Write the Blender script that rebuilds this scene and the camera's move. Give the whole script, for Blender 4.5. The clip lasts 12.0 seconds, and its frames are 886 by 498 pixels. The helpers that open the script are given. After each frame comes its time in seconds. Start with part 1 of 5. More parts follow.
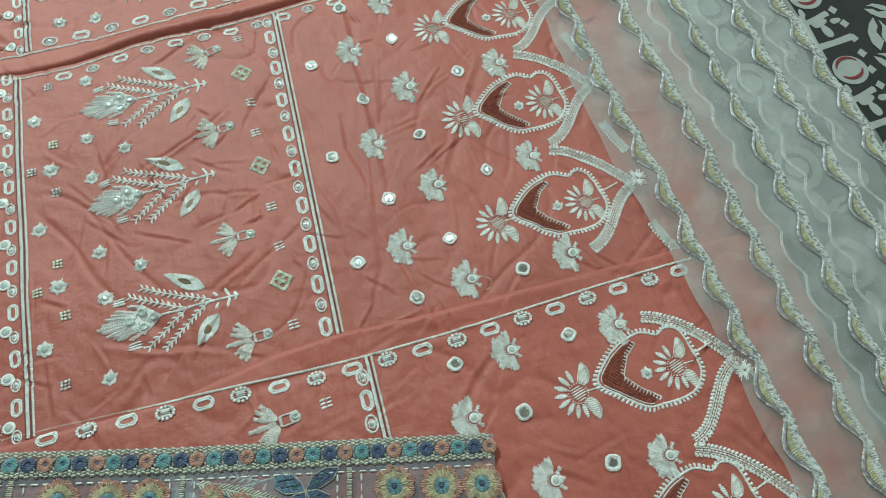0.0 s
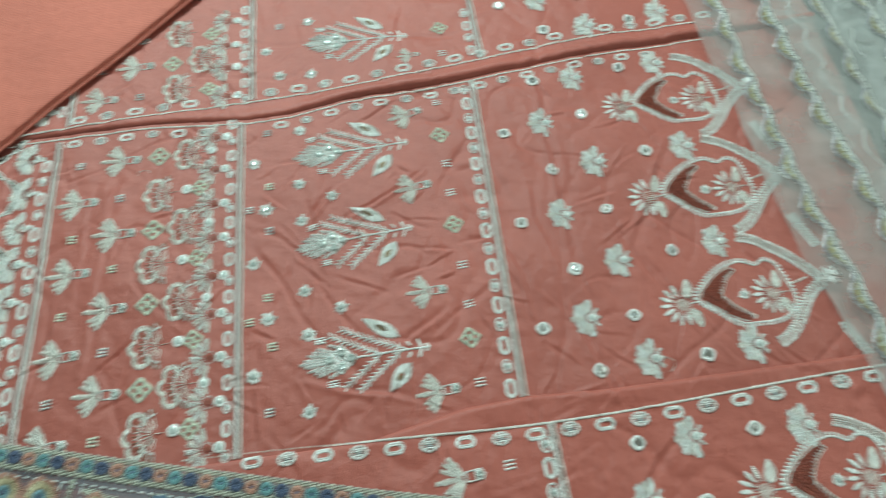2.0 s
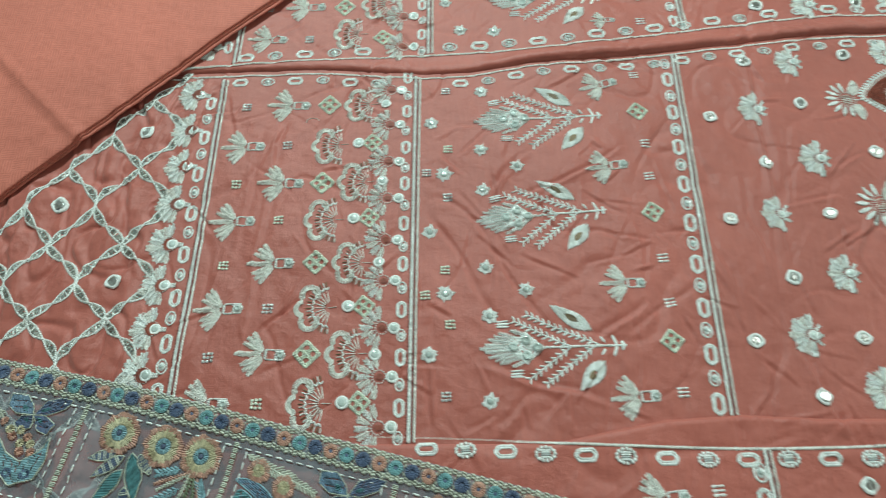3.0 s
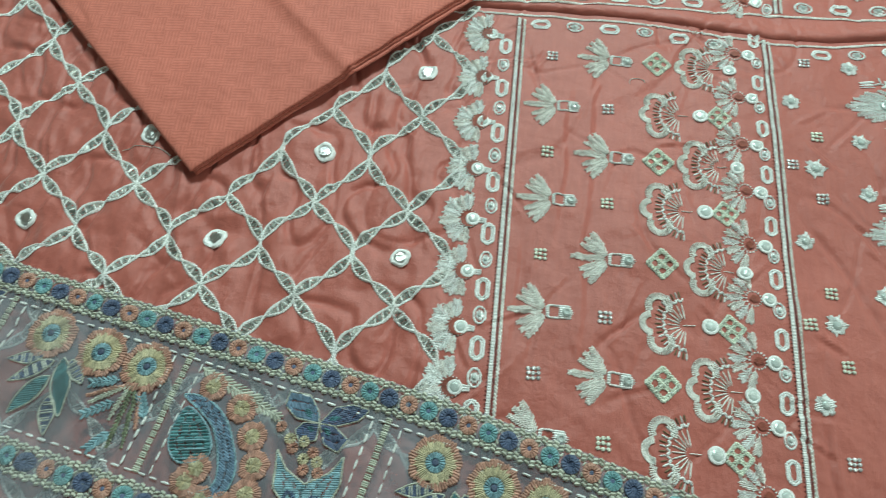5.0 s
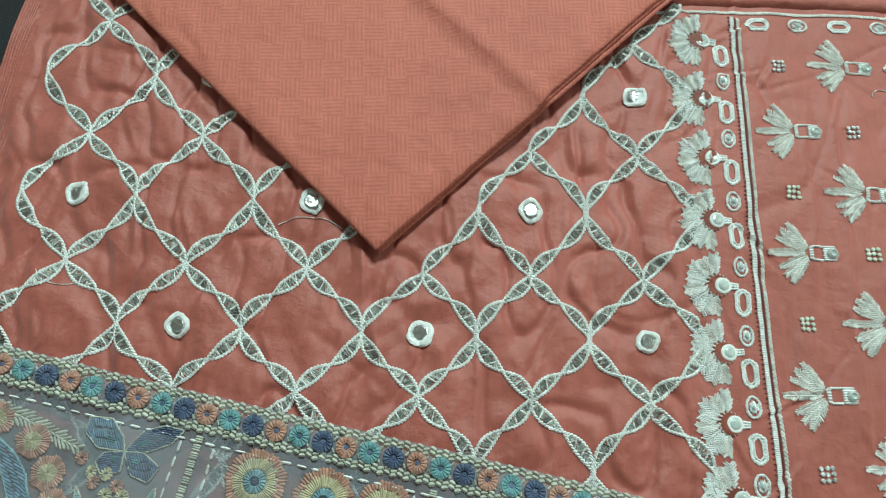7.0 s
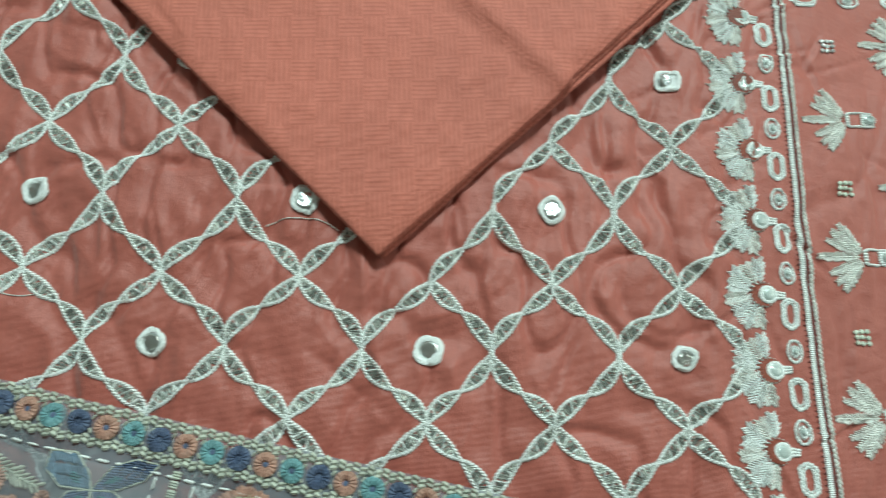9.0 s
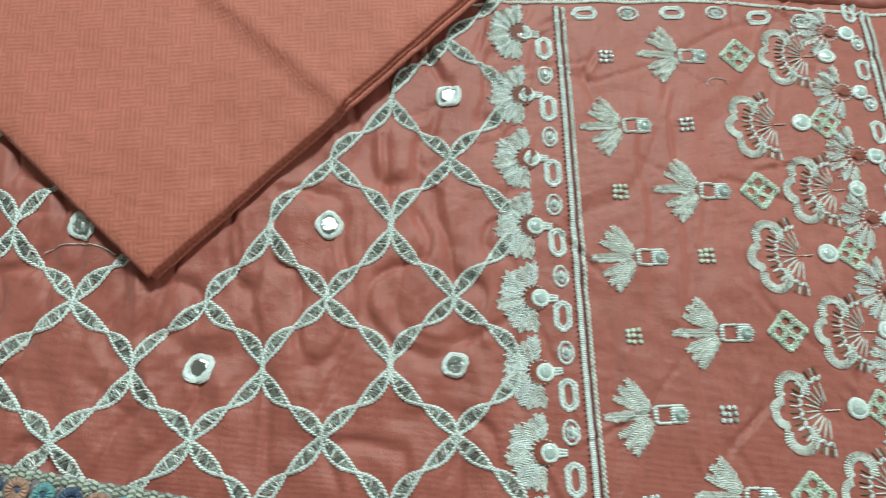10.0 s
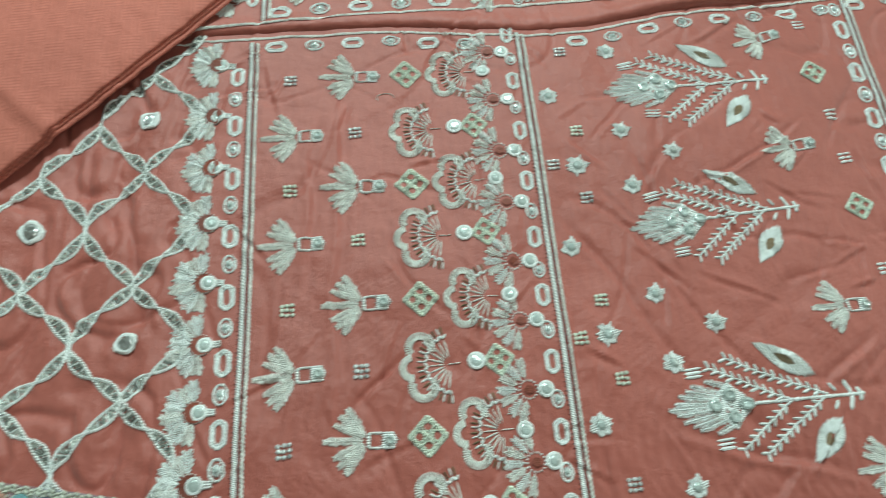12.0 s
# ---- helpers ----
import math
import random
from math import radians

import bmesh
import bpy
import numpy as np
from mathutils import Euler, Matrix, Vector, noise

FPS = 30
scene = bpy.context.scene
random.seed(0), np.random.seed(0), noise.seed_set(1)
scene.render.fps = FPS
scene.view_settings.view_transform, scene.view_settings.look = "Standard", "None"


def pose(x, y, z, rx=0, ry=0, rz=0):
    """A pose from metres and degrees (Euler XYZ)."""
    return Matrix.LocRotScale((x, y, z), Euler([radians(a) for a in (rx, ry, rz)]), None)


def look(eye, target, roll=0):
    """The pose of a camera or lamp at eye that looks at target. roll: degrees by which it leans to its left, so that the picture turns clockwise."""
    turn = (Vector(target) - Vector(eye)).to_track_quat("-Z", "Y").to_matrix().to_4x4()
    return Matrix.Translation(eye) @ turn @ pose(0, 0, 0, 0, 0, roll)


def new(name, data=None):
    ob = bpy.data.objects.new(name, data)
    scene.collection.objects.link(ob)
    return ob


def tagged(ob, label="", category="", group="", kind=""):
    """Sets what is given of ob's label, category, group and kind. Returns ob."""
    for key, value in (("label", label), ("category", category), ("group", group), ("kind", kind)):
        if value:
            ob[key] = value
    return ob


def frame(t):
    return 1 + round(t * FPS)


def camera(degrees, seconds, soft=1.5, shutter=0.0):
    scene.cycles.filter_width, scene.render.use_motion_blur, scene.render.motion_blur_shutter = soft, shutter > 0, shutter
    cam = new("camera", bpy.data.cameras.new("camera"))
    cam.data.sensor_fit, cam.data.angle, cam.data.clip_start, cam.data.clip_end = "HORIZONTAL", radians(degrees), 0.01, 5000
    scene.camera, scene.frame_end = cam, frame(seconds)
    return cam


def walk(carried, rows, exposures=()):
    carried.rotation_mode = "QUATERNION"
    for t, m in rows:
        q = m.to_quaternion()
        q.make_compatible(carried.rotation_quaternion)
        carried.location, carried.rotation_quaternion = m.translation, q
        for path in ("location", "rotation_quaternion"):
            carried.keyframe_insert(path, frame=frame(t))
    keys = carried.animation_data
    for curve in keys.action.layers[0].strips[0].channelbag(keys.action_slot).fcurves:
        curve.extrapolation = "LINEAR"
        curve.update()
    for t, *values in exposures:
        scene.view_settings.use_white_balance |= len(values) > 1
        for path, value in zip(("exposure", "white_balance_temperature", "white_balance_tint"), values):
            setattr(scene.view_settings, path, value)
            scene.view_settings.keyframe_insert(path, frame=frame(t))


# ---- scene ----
cam = camera(72.2, 12.0, soft=0.95, shutter=0.5)
PATH = [
    (0, (0.22, -0.242, 0.417), (0.487, 0.441, -1.444), 6.2),
    (0.5, (0.221, -0.238, 0.411), (0.459, 0.482, -1.44), 3.6),
    (1, (0.216, -0.217, 0.41), (0.443, 0.536, -1.429), 3.9),
    (1.5, (0.208, -0.208, 0.411), (0.442, 0.552, -1.424), 5.0),
    (2, (0.132, -0.212, 0.44), (0.209, 0.63, -1.373), -2.4),
    (2.5, (0.072, -0.197, 0.424), (0.047, 0.612, -1.405), -5.8),
    (2.7, (0.052, -0.195, 0.414), (0.008, 0.608, -1.418), -5.4),
    (4.3, (-0.124, -0.151, 0.331), (-0.177, 0.674, -1.49), 0.4),
    (4.5, (-0.147, -0.152, 0.323), (-0.219, 0.648, -1.509), 0.5),
    (5, (-0.187, -0.155, 0.316), (-0.279, 0.589, -1.538), -0.5),
    (5.5, (-0.193, -0.161, 0.332), (-0.377, 0.569, -1.52), -6.2),
    (6, (-0.215, -0.13, 0.326), (-0.325, 0.564, -1.546), -3.7),
    (6.5, (-0.287, -0.09, 0.293), (-0.287, 0.478, -1.624), 2.0),
    (7, (-0.329, -0.07, 0.282), (-0.285, 0.443, -1.651), 7.0),
    (7.2, (-0.33, -0.069, 0.281), (-0.296, 0.448, -1.65), 6.0),
    (8.8, (-0.346, -0.057, 0.25), (-0.265, 0.434, -1.687), 11.5),
    (9, (-0.336, -0.053, 0.251), (-0.267, 0.41, -1.693), 10.4),
    (9.5, (-0.284, -0.055, 0.251), (-0.193, 0.489, -1.672), 9.8),
    (10, (-0.241, -0.06, 0.258), (-0.158, 0.495, -1.662), 7.8),
    (10.5, (-0.2, -0.074, 0.272), (-0.16, 0.559, -1.625), 2.4),
    (11, (-0.144, -0.101, 0.284), (-0.07, 0.59, -1.591), 3.9),
    (11.5, (-0.118, -0.116, 0.294), (-0.062, 0.607, -1.57), 1.3),
    (12, (-0.085, -0.111, 0.296), (0.022, 0.606, -1.568), 4.4),
]
walk(cam, [(t, look(eye, target, roll)) for t, eye, target, roll in PATH],
     exposures=[(0, -0.1), (2.5, -0.1), (4.5, -0.02), (5.5, 0.0), (7, -0.02), (9.5, -0.03), (11, -0.1), (12, -0.13)])

# ---- world and light ----
world = bpy.data.worlds.new("room_air")
world.use_nodes = True
world.node_tree.nodes["Background"].inputs[0].default_value = (0.72, 0.95, 1.0, 1)
world.node_tree.nodes["Background"].inputs[1].default_value = 0.045
scene.world = world


def area_lamp(name, eye, target, sx, sy, watts, color):
    d = bpy.data.lights.new(name, "AREA")
    d.shape, d.size, d.size_y, d.energy, d.color = "RECTANGLE", sx, sy, watts, color
    ob = new(name, d)
    ob.matrix_world = look(eye, target)
    return ob


# unseen key lamp, well below the ceiling, placed to suit brightness and shadows
area_lamp("unseen_key_lamp", (-0.16, 1.05, 1.22), (0.08, 0.05, 0.0), 0.45, 0.16, 27, (0.72, 0.97, 0.93))
# fill lamp added to brighten the east side; no window stands here
area_lamp("east_fill_lamp", (1.6, 0.5, 1.2), (0.2, 0, 0), 0.8, 1.0, 10, (0.86, 0.95, 0.86))


# ---- materials ----
def mat(name, color, rough=0.6, metal=0.0, spread=0.12, scale=60.0, bump=0.0, bump_scale=900.0, sheen=0.0, coat=0.0):
    """A surface with patchy colour at two scales, differences between pieces and fine relief."""
    m = bpy.data.materials.new(name)
    m.use_nodes = True
    n, l = m.node_tree.nodes, m.node_tree.links
    b = n["Principled BSDF"]
    tc = n.new("ShaderNodeTexCoord")
    big = n.new("ShaderNodeTexNoise")
    big.inputs["Scale"].default_value, big.inputs["Detail"].default_value = scale, 6
    l.new(tc.outputs["Object"], big.inputs["Vector"])
    ramp = n.new("ShaderNodeValToRGB")
    lo, hi = 1 - spread, 1 + spread
    ramp.color_ramp.elements[0].position, ramp.color_ramp.elements[1].position = 0.3, 0.7
    ramp.color_ramp.elements[0].color = (*[min(1, c * lo) for c in color], 1)
    ramp.color_ramp.elements[1].color = (*[min(1, c * hi) for c in color], 1)
    l.new(big.outputs["Fac"], ramp.inputs["Fac"])
    geo = n.new("ShaderNodeNewGeometry")
    hsv = n.new("ShaderNodeHueSaturation")
    rng = n.new("ShaderNodeMapRange")
    rng.inputs["To Min"].default_value, rng.inputs["To Max"].default_value = 1 - spread, 1 + spread
    l.new(geo.outputs["Random Per Island"], rng.inputs["Value"])
    l.new(rng.outputs["Result"], hsv.inputs["Value"])
    l.new(ramp.outputs["Color"], hsv.inputs["Color"])
    l.new(hsv.outputs["Color"], b.inputs["Base Color"])
    b.inputs["Roughness"].default_value, b.inputs["Metallic"].default_value = rough, metal
    b.inputs["Sheen Weight"].default_value, b.inputs["Coat Weight"].default_value = sheen, coat
    if bump:
        f = n.new("ShaderNodeTexNoise")
        f.inputs["Scale"].default_value, f.inputs["Detail"].default_value = bump_scale, 3
        l.new(tc.outputs["Object"], f.inputs["Vector"])
        bp = n.new("ShaderNodeBump")
        bp.inputs["Strength"].default_value, bp.inputs["Distance"].default_value = bump, 0.0006
        l.new(f.outputs["Fac"], bp.inputs["Height"])
        l.new(bp.outputs["Normal"], b.inputs["Normal"])
    return m


def cloth_mat(name, color, rough, warp, weft, weave, dobby=False, sheen=0.2, relief=0.3):
    """Woven cloth: threads both ways, slubs, faint blotches, crumple in the relief; dobby adds small woven figures."""
    m = mat(name, color, rough, 0.0, 0.07, 9.0, sheen=sheen)
    n, l = m.node_tree.nodes, m.node_tree.links
    b = n["Principled BSDF"]
    tc = n["Texture Coordinate"]
    heights = []
    for axis, freq in (("X", warp), ("Y", weft)):
        w = n.new("ShaderNodeTexWave")
        w.bands_direction = axis
        w.inputs["Scale"].default_value, w.inputs["Distortion"].default_value = freq, 1.5
        w.inputs["Detail"].default_value, w.inputs["Detail Scale"].default_value = 2, 3
        l.new(tc.outputs["Object"], w.inputs["Vector"])
        heights.append(w.outputs["Fac"])
    add = n.new("ShaderNodeMath")
    l.new(heights[0], add.inputs[0]), l.new(heights[1], add.inputs[1])
    mp = n.new("ShaderNodeMapping")
    mp.inputs["Scale"].default_value = (1.0, 0.16, 1.0)
    l.new(tc.outputs["Object"], mp.inputs["Vector"])
    slub = n.new("ShaderNodeTexNoise")
    slub.inputs["Scale"].default_value, slub.inputs["Detail"].default_value = 420, 4
    l.new(mp.outputs["Vector"], slub.inputs["Vector"])
    cr = n.new("ShaderNodeTexNoise")
    cr.inputs["Scale"].default_value, cr.inputs["Detail"].default_value, cr.inputs["Distortion"].default_value = 105, 6, 0.15
    l.new(tc.outputs["Object"], cr.inputs["Vector"])
    b1, b2 = n.new("ShaderNodeBump"), n.new("ShaderNodeBump")
    b1.inputs["Strength"].default_value, b1.inputs["Distance"].default_value = 0.6, 0.0018
    b2.inputs["Strength"].default_value, b2.inputs["Distance"].default_value = weave, 0.0004
    rg = n.new("ShaderNodeTexNoise")
    rg.noise_type = "RIDGED_MULTIFRACTAL"
    rg.inputs["Scale"].default_value, rg.inputs["Detail"].default_value, rg.inputs["Distortion"].default_value = 52, 3, 0.0
    l.new(tc.outputs["Object"], rg.inputs["Vector"])
    b0 = n.new("ShaderNodeBump")
    b0.inputs["Strength"].default_value, b0.inputs["Distance"].default_value = relief, 0.0022
    l.new(rg.outputs["Fac"], b0.inputs["Height"])
    l.new(b0.outputs["Normal"], b1.inputs["Normal"])
    l.new(cr.outputs["Fac"], b1.inputs["Height"])
    add2 = n.new("ShaderNodeMath")
    l.new(add.outputs[0], add2.inputs[0]), l.new(slub.outputs["Fac"], add2.inputs[1])
    top = add2
    src = n["Hue/Saturation/Value"]
    mixc = n.new("ShaderNodeMix")
    mixc.data_type, mixc.blend_type = "RGBA", "MULTIPLY"
    mixc.inputs[0].default_value = 0.35
    sr = n.new("ShaderNodeValToRGB")
    sr.color_ramp.elements[0].position, sr.color_ramp.elements[1].position = 0.3, 0.7
    sr.color_ramp.elements[0].color, sr.color_ramp.elements[1].color = (0.72, 0.66, 0.66, 1), (1, 1, 1, 1)
    l.new(slub.outputs["Fac"], sr.inputs["Fac"])
    l.new(src.outputs["Color"], mixc.inputs[6]), l.new(sr.outputs["Color"], mixc.inputs[7])
    out = mixc.outputs[2]
    if dobby:
        mp2 = n.new("ShaderNodeMapping")
        mp2.inputs["Rotation"].default_value = (0, 0, radians(-4))
        l.new(tc.outputs["Object"], mp2.inputs["Vector"])
        ck = n.new("ShaderNodeTexChecker")
        ck.inputs["Scale"].default_value = 95
        l.new(mp2.outputs["Vector"], ck.inputs["Vector"])
        pick = n.new("ShaderNodeMix")
        for axis, slot in (("X", 2), ("Y", 3)):
            w = n.new("ShaderNodeTexWave")
            w.bands_direction = axis
            w.inputs["Scale"].default_value, w.inputs["Distortion"].default_value = 150, 1.2
            l.new(mp2.outputs["Vector"], w.inputs["Vector"])
            l.new(w.outputs["Fac"], pick.inputs[slot])
        l.new(ck.outputs["Fac"], pick.inputs[0])
        fig = n.new("ShaderNodeValToRGB")
        fig.color_ramp.elements[0].position, fig.color_ramp.elements[1].position = 0.45, 0.75
        fig.color_ramp.elements[0].color, fig.color_ramp.elements[1].color = (1, 1, 1, 1), (0.80, 0.70, 0.68, 1)
        l.new(pick.outputs[0], fig.inputs["Fac"])
        m3 = n.new("ShaderNodeMix")
        m3.data_type, m3.blend_type = "RGBA", "MULTIPLY"
        m3.inputs[0].default_value = 0.6
        l.new(out, m3.inputs[6]), l.new(fig.outputs["Color"], m3.inputs[7])
        out = m3.outputs[2]
    l.new(out, b.inputs["Base Color"])
    l.new(top.outputs[0], b2.inputs["Height"])
    l.new(b1.outputs["Normal"], b2.inputs["Normal"])
    l.new(b2.outputs["Normal"], b.inputs["Normal"])
    return m


def net_mat(name, color, cover, spread=0.12):
    """Sheer net: part of the light goes straight through, uneven where the net is doubled or creased."""
    m = mat(name, color, 0.55, 0.0, 0.06, 40.0, bump=0.4, bump_scale=300)
    n, l = m.node_tree.nodes, m.node_tree.links
    tr = n.new("ShaderNodeBsdfTransparent")
    mix = n.new("ShaderNodeMixShader")
    nz = n.new("ShaderNodeTexNoise")
    nz.inputs["Scale"].default_value, nz.inputs["Detail"].default_value = 26, 6
    l.new(n["Texture Coordinate"].outputs["Object"], nz.inputs["Vector"])
    r = n.new("ShaderNodeMapRange")
    r.inputs["From Min"].default_value, r.inputs["From Max"].default_value = 0.3, 0.7
    r.inputs["To Min"].default_value, r.inputs["To Max"].default_value = cover - spread, cover + spread
    l.new(nz.outputs["Fac"], r.inputs["Value"])
    l.new(r.outputs["Result"], mix.inputs[0])
    l.new(tr.outputs[0], mix.inputs[1]), l.new(n["Principled BSDF"].outputs[0], mix.inputs[2])
    l.new(mix.outputs[0], n["Material Output"].inputs["Surface"])
    return m


CORAL = (0.505, 0.128, 0.095)
M_CORAL = cloth_mat("coral_silk", CORAL, 0.46, 800, 700, 0.2)
M_PLAIN = cloth_mat("coral_dobby_cotton", (0.68, 0.188, 0.130), 0.7, 640, 640, 0.2, dobby=True, sheen=0.1, relief=0.05)
M_WHITE = mat("white_thread", (0.93, 0.94, 0.90), 0.28, 0, 0.10, 300, 0.8, 2400)
M_IVORY = mat("ivory_thread", (0.91, 0.88, 0.83), 0.32, 0, 0.12, 300, 0.8, 2400)
M_BLUSH = mat("blush_ivory_thread", (0.93, 0.88, 0.83), 0.30, 0, 0.12, 300, 0.8, 2400)
M_SILVER = mat("silver_zari_thread", (0.74, 0.76, 0.72), 0.24, 0.3, 0.45, 700, 0.6, 2600)
M_ZARI = mat("dark_silver_sequin_thread", (0.46, 0.46, 0.42), 0.26, 0.45, 0.5, 900, 0.6, 2600)
M_GREENGOLD = mat("green_gold_thread", (0.70, 0.74, 0.62), 0.34, 0.1, 0.2, 500, 0.5, 2600)
M_PEARL = mat("pearly_sequin", (0.58, 0.64, 0.61), 0.16, 0.15, 0.1, 500, 0.3, 1500, coat=0.6)
M_MIRROR = mat("mirror_glass", (0.92, 0.95, 0.94), 0.24, 1.0, 0.03, 500, 0.9, 420)
M_RUST = mat("rust_mesh_thread", (0.28, 0.062, 0.036), 0.6, 0, 0.3, 700, 0.5, 1500)
M_BROWN = mat("olive_gold_fill", (0.17, 0.11, 0.06), 0.5, 0.2, 0.25, 600, 0.5, 1500)
M_MAROON = mat("maroon_cord", (0.20, 0.05, 0.045), 0.6, 0, 0.2, 400)
M_GOLD = mat("mustard_gold_thread", (0.458, 0.422, 0.246), 0.42, 0.1, 0.22, 500, 0.5, 2000)
M_MAUVE = mat("mauve_grey_cord", (0.37, 0.334, 0.37), 0.5, 0.1, 0.2, 500, 0.5, 2000)
M_NAVY = mat("navy_thread", (0.085, 0.113, 0.19), 0.5, 0, 0.3, 400, 0.5, 2200)
M_BLUE = mat("slate_blue_thread", (0.128, 0.202, 0.284), 0.5, 0, 0.28, 400, 0.5, 2200)
M_SKY = mat("dusty_sky_thread", (0.238, 0.387, 0.44), 0.5, 0, 0.25, 400, 0.5, 2200)
M_SEA = mat("sea_green_thread", (0.17, 0.34, 0.36), 0.5, 0, 0.25, 400, 0.5, 2200)
M_TEAL = mat("teal_thread", (0.087, 0.221, 0.238), 0.5, 0, 0.28, 400, 0.5, 2200)
M_ORANGE = mat("terracotta_thread", (0.491, 0.261, 0.198), 0.5, 0, 0.25, 400, 0.5, 2200)
M_YELLOW = mat("pale_yellow_thread", (0.554, 0.491, 0.333), 0.5, 0, 0.2, 400, 0.5, 2200)
M_CREAM = mat("cream_green_thread", (0.511, 0.519, 0.434), 0.5, 0, 0.18, 400, 0.5, 2200)
M_OLIVE = mat("moss_thread", (0.194, 0.22, 0.141), 0.5, 0, 0.25, 400, 0.5, 2200)
M_NET = net_mat("white_net", (0.62, 0.65, 0.63), 0.33)
M_TULLE = net_mat("pale_grey_tulle", (0.36, 0.38, 0.43), 0.42)
# added film that pales the stole on the lit side of a shadow edge
M_LIT_FILM = net_mat("lit_side_film", (0.55, 0.58, 0.62), 0.12, 0.05)
M_BLACK = mat("black_printed_cotton", (0.018, 0.020, 0.022), 0.75, 0, 0.3, 40, 0.5, 900)
M_PRINT = mat("white_print", (0.36, 0.38, 0.36), 0.75, 0, 0.08, 80, 0.5, 900)
M_RED = mat("red_print", (0.17, 0.018, 0.022), 0.75, 0, 0.15, 80, 0.5, 900)
M_WALL = mat("cream_wall_paint", (0.78, 0.76, 0.71), 0.8, 0, 0.05, 3, 0.2, 60)


# ---- the lie of the cloth ----
def value_noise(x, y, size, seed):
    rs = np.random.RandomState(seed)
    t = rs.rand(64, 64)
    u, v = np.asarray(x) / size + 31.7, np.asarray(y) / size + 17.3
    i, j = np.floor(u).astype(int), np.floor(v).astype(int)
    fu, fv = u - i, v - j
    fu, fv = fu * fu * (3 - 2 * fu), fv * fv * (3 - 2 * fv)
    i0, j0, i1, j1 = i % 64, j % 64, (i + 1) % 64, (j + 1) % 64
    return (t[i0, j0] * (1 - fu) + t[i1, j0] * fu) * (1 - fv) + (t[i0, j1] * (1 - fu) + t[i1, j1] * fu) * fv - 0.5


def smooth(a, b, x):
    s = np.clip((np.asarray(x, dtype=float) - a) / (b - a), 0, 1)
    return s * s * (3 - 2 * s)


def crease(h, x, y, x0, y0, x1, y1, deep, wide):
    """Press one crease into the heights h: a narrow ridge, a softer hollow on one side, fading at both ends, slightly wandering."""
    dx, dy = x1 - x0, y1 - y0
    ln = math.hypot(dx, dy)
    ux, uy = dx / ln, dy / ln
    i0, i1 = np.searchsorted(GX, (min(x0, x1) - 0.03, max(x0, x1) + 0.03))
    j0, j1 = np.searchsorted(GY, (min(y0, y1) - 0.03, max(y0, y1) + 0.03))
    if i1 <= i0 or j1 <= j0:
        return
    px, py = x[i0:i1, j0:j1] - x0, y[i0:i1, j0:j1] - y0
    t = (px * ux + py * uy) / ln
    d = py * ux - px * uy + 0.006 * value_noise(px * 0 + t * ln, px * 0 + x0 * 7, 0.03, 81)
    fade = np.clip(1 - np.abs(2 * t - 1) ** 2.5, 0, 1) * (np.abs(2 * t - 1) < 1)
    ridge = np.exp(-np.abs(d) / wide) - 0.8 * np.exp(-((d - 2.2 * wide) / (1.7 * wide)) ** 2)
    h[i0:i1, j0:j1] += deep * fade * ridge


GX, GY = np.arange(-0.72, 0.76, 0.0011), np.arange(-0.5, 0.42, 0.0011)


